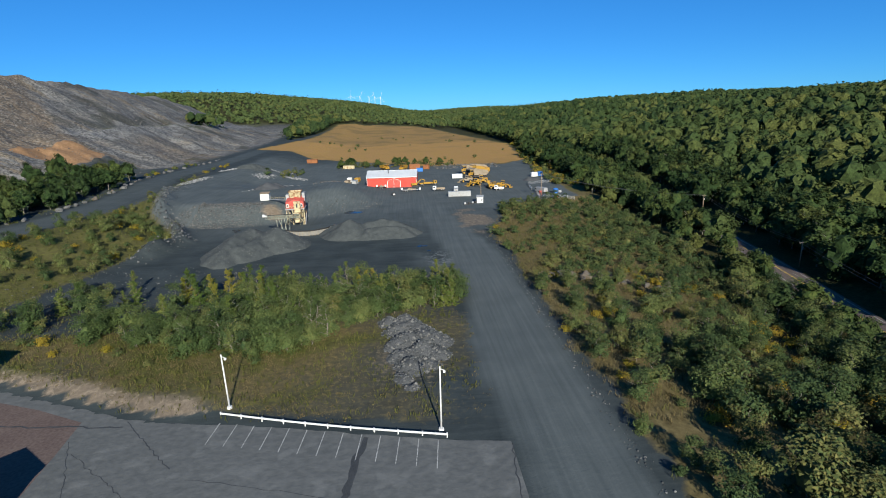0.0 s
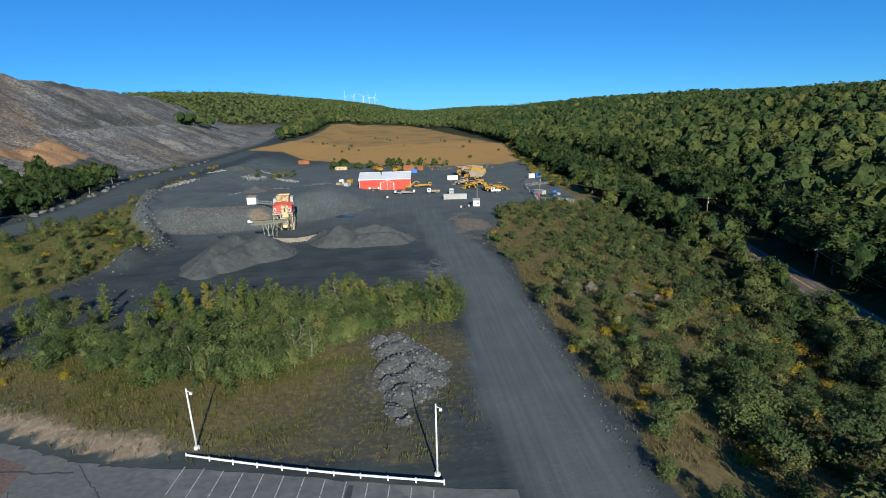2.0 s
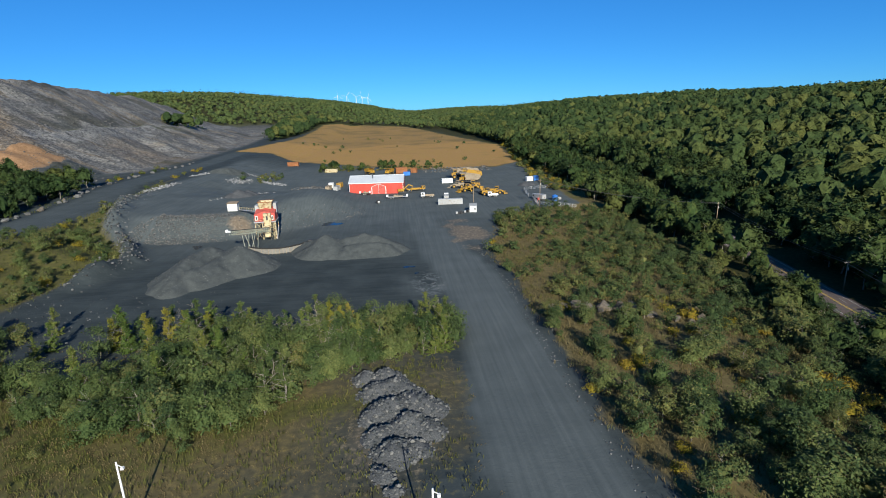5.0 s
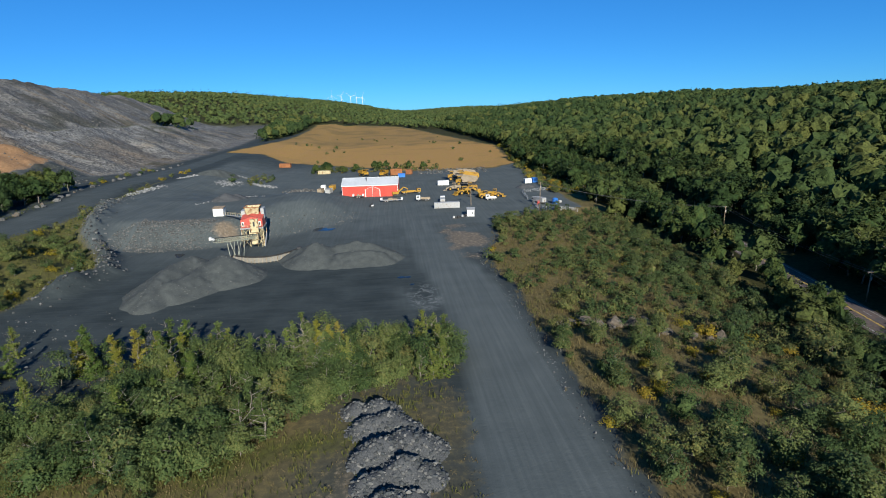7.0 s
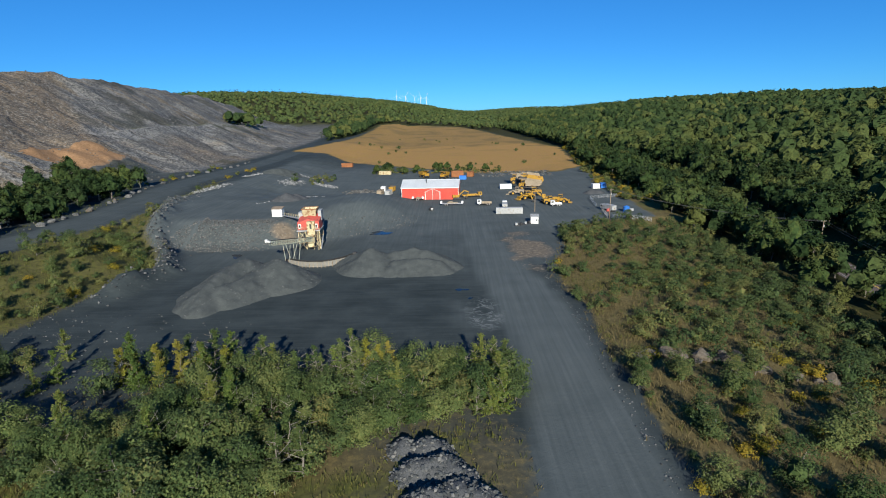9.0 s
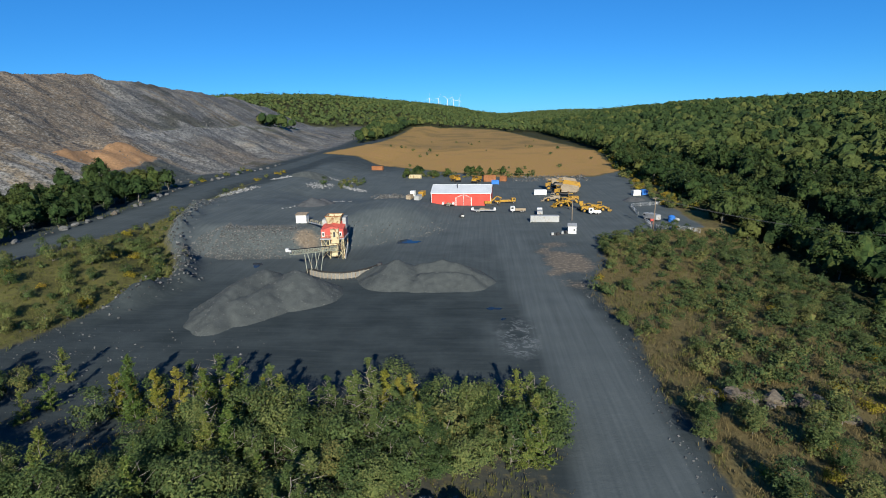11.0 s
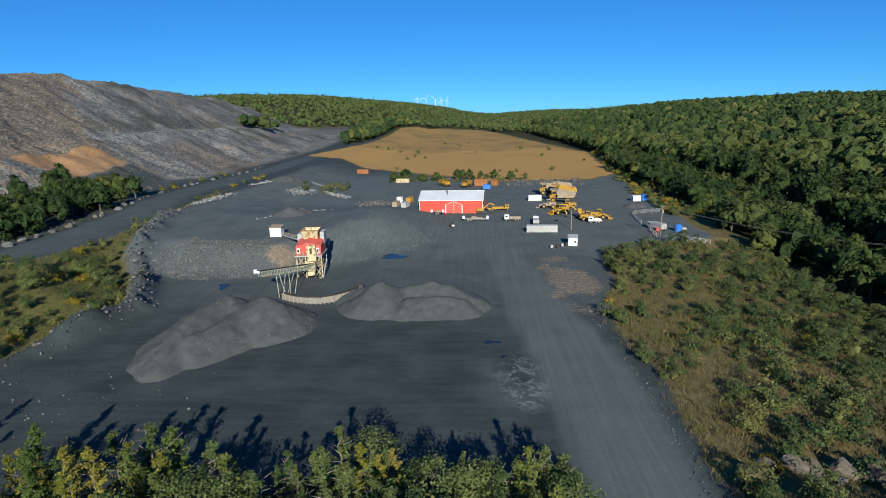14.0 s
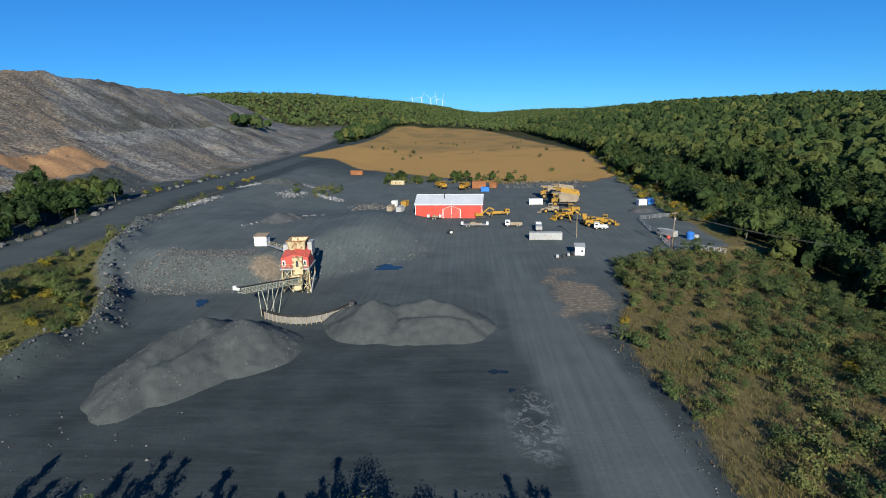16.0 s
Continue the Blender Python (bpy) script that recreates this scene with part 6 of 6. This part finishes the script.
def varied_rock(name, a, b, c):
    m, t, bs = material(name, 0.9)
    ge, r = t.nodes.new("ShaderNodeNewGeometry"), t.nodes.new("ShaderNodeValToRGB")
    r.color_ramp.elements.new(0.5)
    for el, p, col in zip(r.color_ramp.elements, (0.0, 0.55, 1.0), (a, b, c)):
        el.position, el.color = p, (*col, 1)
    t.links.new(ge.outputs["Random Per Island"], r.inputs[0])
    nz, mx = t.nodes.new("ShaderNodeTexNoise"), t.nodes.new("ShaderNodeMix")
    nz.inputs["Scale"].default_value, nz.inputs["Detail"].default_value = 3.0, 6
    co_ = t.nodes.new("ShaderNodeTexCoord")
    t.links.new(co_.outputs["Object"], nz.inputs["Vector"])
    mx.data_type, mx.blend_type, mx.inputs[0].default_value = "RGBA", "OVERLAY", 0.5
    t.links.new(r.outputs[0], mx.inputs[6])
    t.links.new(nz.outputs[0], mx.inputs[7])
    t.links.new(mx.outputs[2], bs.inputs["Base Color"])
    return m


R_BENCH = varied_rock("bench_rock", (0.040, 0.041, 0.042), (0.075, 0.075, 0.073), (0.135, 0.131, 0.122))
R_HEAP = varied_rock("heap_rock", (0.049, 0.049, 0.049), (0.086, 0.084, 0.080), (0.135, 0.129, 0.117))
R_DARK = varied_rock("dark_rock", (0.036, 0.038, 0.040), (0.070, 0.073, 0.074), (0.140, 0.141, 0.139))
R_BLUE = varied_rock("blue_grey_rock", (0.033, 0.038, 0.041), (0.066, 0.071, 0.074), (0.139, 0.137, 0.130))

bench_w = lambda x, y: sm(-1, 1.5, y - bench_y(x)) * sm(23, 17, y - bench_y(x)) * sm(-10, -16, x) * (0.10 + 0.90 * sm(-60, -66, x)) * (x > -97)
pl = weighted(30000, -98, -12, 203, 268, bench_w)
rocks("bench_rubble", pl, 0.10 + 0.30 * rng.random(len(pl)) ** 2.0, R_BENCH, "broken grey and tan rock on the bench face")
berm_w = lambda x, y: np.exp(-((x - berm_x(y) + 1.0) / 4.0) ** 2) * sm(150, 165, y) * sm(310, 270, y)
pl = weighted(13000, -135, -74, 148, 315, berm_w)
rocks("berm_rubble", pl, 0.12 + 0.5 * rng.random(len(pl)) ** 2.2, R_DARK, "dark broken rock of the berm")
pl = weighted(8000, -420, -170, 230, 720, lambda x, y: sm(2, 20, toe_x(y) - x) * 0.8 * (0.4 + 0.6 * (fbm(x, y, 30, 3, 401) > 0)))
rocks("heap_rubble", pl, 0.25 + 0.7 * rng.random(len(pl)) ** 3, R_HEAP, "loose stones on the spoil heap")
pl = weighted(1300, -120, -40, 95, 150, lambda x, y: sm(118, 128, y) * 0.35 + sm(-60, -72, x) * sm(100, 112, y) * 0.4)
rocks("yard_stones", pl, 0.08 + 0.24 * rng.random(len(pl)) ** 2, R_DARK, "scattered dark stones at the yard edge")
pl = weighted(3600, 24, 31, 20, 235, lambda x, y: np.exp(-((x - yard_r(y) - 0.3) / 0.9) ** 2) * 0.9)
rocks("roadside_stones", pl, 0.05 + 0.18 * rng.random(len(pl)) ** 2, R_DARK, "grey stones along the road edge")
pl = weighted(900, -60, -40, 325, 346, lambda x, y: np.exp(-(((x + 50) / 6) ** 2 + ((y - 335) / 6) ** 2)))
rocks("scrap_pile", pl, 0.3 + 0.7 * rng.random(len(pl)), R_BENCH, "heap of broken timber and scrap")
pl = weighted(700, 20, 70, 395, 425, lambda x, y: 0.6 * np.ones_like(x))
rocks("yard_debris", pl, 0.3 + 0.7 * rng.random(len(pl)) ** 2, R_BENCH, "scattered pale debris behind the yard")
R_PALE = varied_rock("pale_rock", (0.10, 0.104, 0.108), (0.17, 0.174, 0.178), (0.27, 0.27, 0.268))
for ax, ay, bx_, by_, nn, wd in ((-127, 299, -124, 333, 420, 1.9), (-126, 366, -120, 386, 200, 1.5), (-101, 358, -96, 380, 300, 2.2), (-88, 381, -69, 357, 300, 1.6), (-104, 400, -78, 398, 140, 1.2), (-82, 262, -60, 290, 90, 1.0)):
    f_ = rng.random(nn)
    pl = np.stack([ax + (bx_ - ax) * f_, ay + (by_ - ay) * f_], -1) + rng.normal(size=(nn, 2)) * wd
    rocks("plateau_rubble", pl, 0.15 + 0.55 * rng.random(nn) ** 2, R_PALE, "pale broken rock tipped in a windrow")


def ridge(*pts):
    """Closely set peaks along a crest line."""
    out = []
    for a, b in zip(pts, pts[1:]):
        k = max(2, int(math.dist(a[:2], b[:2]) / 0.9))
        out += [tuple(a[i] + (b[i] - a[i]) * j / k for i in range(3)) for j in range(k + 1)]
    return out


def pile(name, peaks, slope, pad, step, mat, label, rough=0.35, seed=1, stones=None):
    xs_ = np.arange(min(p[0] for p in peaks) - pad, max(p[0] for p in peaks) + pad, step)
    ys_ = np.arange(min(p[1] for p in peaks) - pad, max(p[1] for p in peaks) + pad, step)

    def zf(X, Y):
        wx, wy = X + 0.7 * fbm(X, Y, 6, 2, seed), Y + 0.7 * fbm(X, Y, 6, 2, seed + 5)
        z = np.full(X.shape, -9.0)
        for px, py, h in peaks:
            z = np.maximum(z, h - slope * (np.sqrt((wx - px) ** 2 + (wy - py) ** 2 + 0.5) - 0.7))
        z = z + rough * (fbm(X, Y, 3.5, 4, seed + 9) + 0.55 * fbm(X, Y, 1.3, 2, seed + 4)) * sm(-0.5, 1.0, z)
        return np.maximum(z, -0.6) + land(X, Y)
    me = grid_mesh(name, xs_, ys_, zf, mat, lambda x, y: zf(x, y) - land(x, y) > -0.45)
    ob = tagged(new(name, me), label, "stockpile", "stockpiles in the yard")
    if stones:
        n, lo_, hi_, m_, nm_, lb_ = stones
        pl_ = weighted(n, xs_[0], xs_[-1], ys_[0], ys_[-1], lambda x, y: (zf(x, y) - land(x, y) > -0.3) * 1.0)
        rocks(nm_, pl_, lo_ + (hi_ - lo_) * rng.random(len(pl_)) ** 2.5, m_, lb_, zf)
    return ob


pile("stockpile", [(-46.5, 172.5, 6.6)] + ridge((-50.5, 170, 4.6), (-55, 174.8, 6.3), (-57, 168.5, 5.9), (-58.4, 161, 5.0), (-58.8, 155, 3.6), (-57.5, 150, 1.8)) + ridge((-51, 170, 4.6), (-52, 163, 4.2), (-55, 158, 4.0)), 0.60, 13, 0.5, M_FINES, "long dark stockpile of crushed fines with two peaks", 0.36, 3, (2600, 0.06, 0.2, R_DARK, "stockpile_stones", "small stones on the stockpile"))
pile("stockpile", [(-29, 189, 2.8), (-26, 187.5, 4.0), (-22.6, 186, 5.7), (-20, 183, 3.6)] + ridge((-15.5, 187.5, 4.3), (-10, 188.5, 4.9), (-5, 187, 4.0), (-1.5, 183.5, 2.8)) + ridge((-15, 182, 3.2), (-9, 181.5, 3.4), (-3, 181, 2.9)) + ridge((-20, 180, 1.9), (-16.5, 179, 2.1)), 0.58, 11, 0.5, M_FINES, "broad grey stockpile of crushed stone", 0.34, 7, (1500, 0.04, 0.14, R_DARK, "gravel_stones", "small stones on the broad stockpile"))
pile("rubble_mound", [(-5.8, 97.6, 1.5), (-2.6, 96.6, 2.4)] + ridge((-4.2, 92.0, 1.9), (-0.6, 92.2, 2.5), (1.2, 91.0, 2.1)) + ridge((1.6, 87.6, 2.6), (3.6, 86.8, 2.4)) + ridge((-3.2, 86.0, 1.9), (-1.2, 86.6, 2.4)) + [(0.8, 82.2, 2.5), (3.4, 81.4, 1.7), (-2.8, 80.6, 1.7), (-1.2, 76.6, 1.9), (1.8, 77.2, 1.3), (-3.0, 72.6, 1.0), (-1.6, 69.4, 0.6)], 0.8, 4.5, 0.3, M_RUBBLE, "tipped rows of blue grey broken rock", 0.45, 13, (6500, 0.08, 0.42, R_BLUE, "rubble_stones", "broken blue grey stones"))
pile("gravel_mound", [(74, 315, 1.9), (77, 316, 1.6)], 0.5, 6, 0.5, M_RUBBLE, "low pale gravel pile at the yard edge", 0.2, 17)
pile("stockpile", ridge((-118, 384, 2.0), (-111, 388, 3.4), (-104, 393, 2.6)), 0.5, 8, 0.8, M_FINES, "dark mound of fines beside the haul road", 0.4, 23)
pile("gravel_mound", [(-72, 272, 3.2), (-69, 275, 2.4), (-75, 270, 1.8)], 0.5, 6, 0.5, M_RUBBLE, "low pale gravel pile on the bench", 0.25, 19)


def puddle(x, y, rx, ry, seed):
    bm = bmesh.new()
    r = np.random.default_rng(seed)
    ph = r.random(4) * 6.28
    vs_ = []
    for k in range(40):
        a = 6.2832 * k / 40
        w = 1 + 0.25 * math.sin(2 * a + ph[0]) + 0.2 * math.sin(3 * a + ph[1]) + 0.12 * math.sin(5 * a + ph[2])
        px, py = x + rx * w * math.cos(a), y + ry * w * math.sin(a)
        vs_.append(bm.verts.new((px, py, gz(x, y) + 0.10)))
    bm.faces.new(vs_)
    tagged(part("puddle", bm, M_WATER), "shallow dark puddle on the coal yard", "puddle", "puddles in the yard")


for i, (x, y, rx, ry) in enumerate(((-26, 230.5, 4.8, 2.6), (-68, 200, 1.5, 2.4), (3.2, 163.5, 1.5, 0.9), (5.2, 157.0, 0.5, 0.6))):
    puddle(x, y, rx, ry, i)


# ---- buildings beside the car park, whose shade falls across it ----
def gabled(x, y, w, d, eave, ridge, turn, label):
    b = thing("works_building", pose(x, y, 0, 0, 0, turn), label, "building", "works buildings")
    bm = bmesh.new()
    sec = [(-w / 2, -0.3), (w / 2, -0.3), (w / 2, eave), (0, ridge), (-w / 2, eave)]
    e0, e1 = [[bm.verts.new((a, yy, c)) for a, c in sec] for yy in (-d, 0)]
    bm.faces.new(e0), bm.faces.new(e1)
    for i in (0, 1, 4):
        bm.faces.new((e0[i], e0[(i + 1) % 5], e1[(i + 1) % 5], e1[i]))
    part("wall", bm, M_GREYBOX, b)
    for s_ in (-1, 1):
        bm = bmesh.new()
        q = [bm.verts.new(v) for v in ((s_ * (w / 2 + 0.3), 0.3, eave - 0.1), (0, 0.3, ridge + 0.1), (0, -d - 0.3, ridge + 0.1), (s_ * (w / 2 + 0.3), -d - 0.3, eave - 0.1))]
        q2 = [bm.verts.new(v.co + Vector((0, 0, 0.15))) for v in q]
        bm.faces.new(q), bm.faces.new(q2)
        for i in range(4):
            bm.faces.new((q[i], q[(i + 1) % 4], q2[(i + 1) % 4], q2[i]))
        part("roof", bm, M_TIN, b)


gabled(-79.0, 59.0, 16, 30, 15.0, 15.6, 0, "tall grey sheet metal works building by the car park")
gabled(-52.5, 40.0, 9, 14, 6.4, 8.2, 0, "grey gabled works building beside the car park")
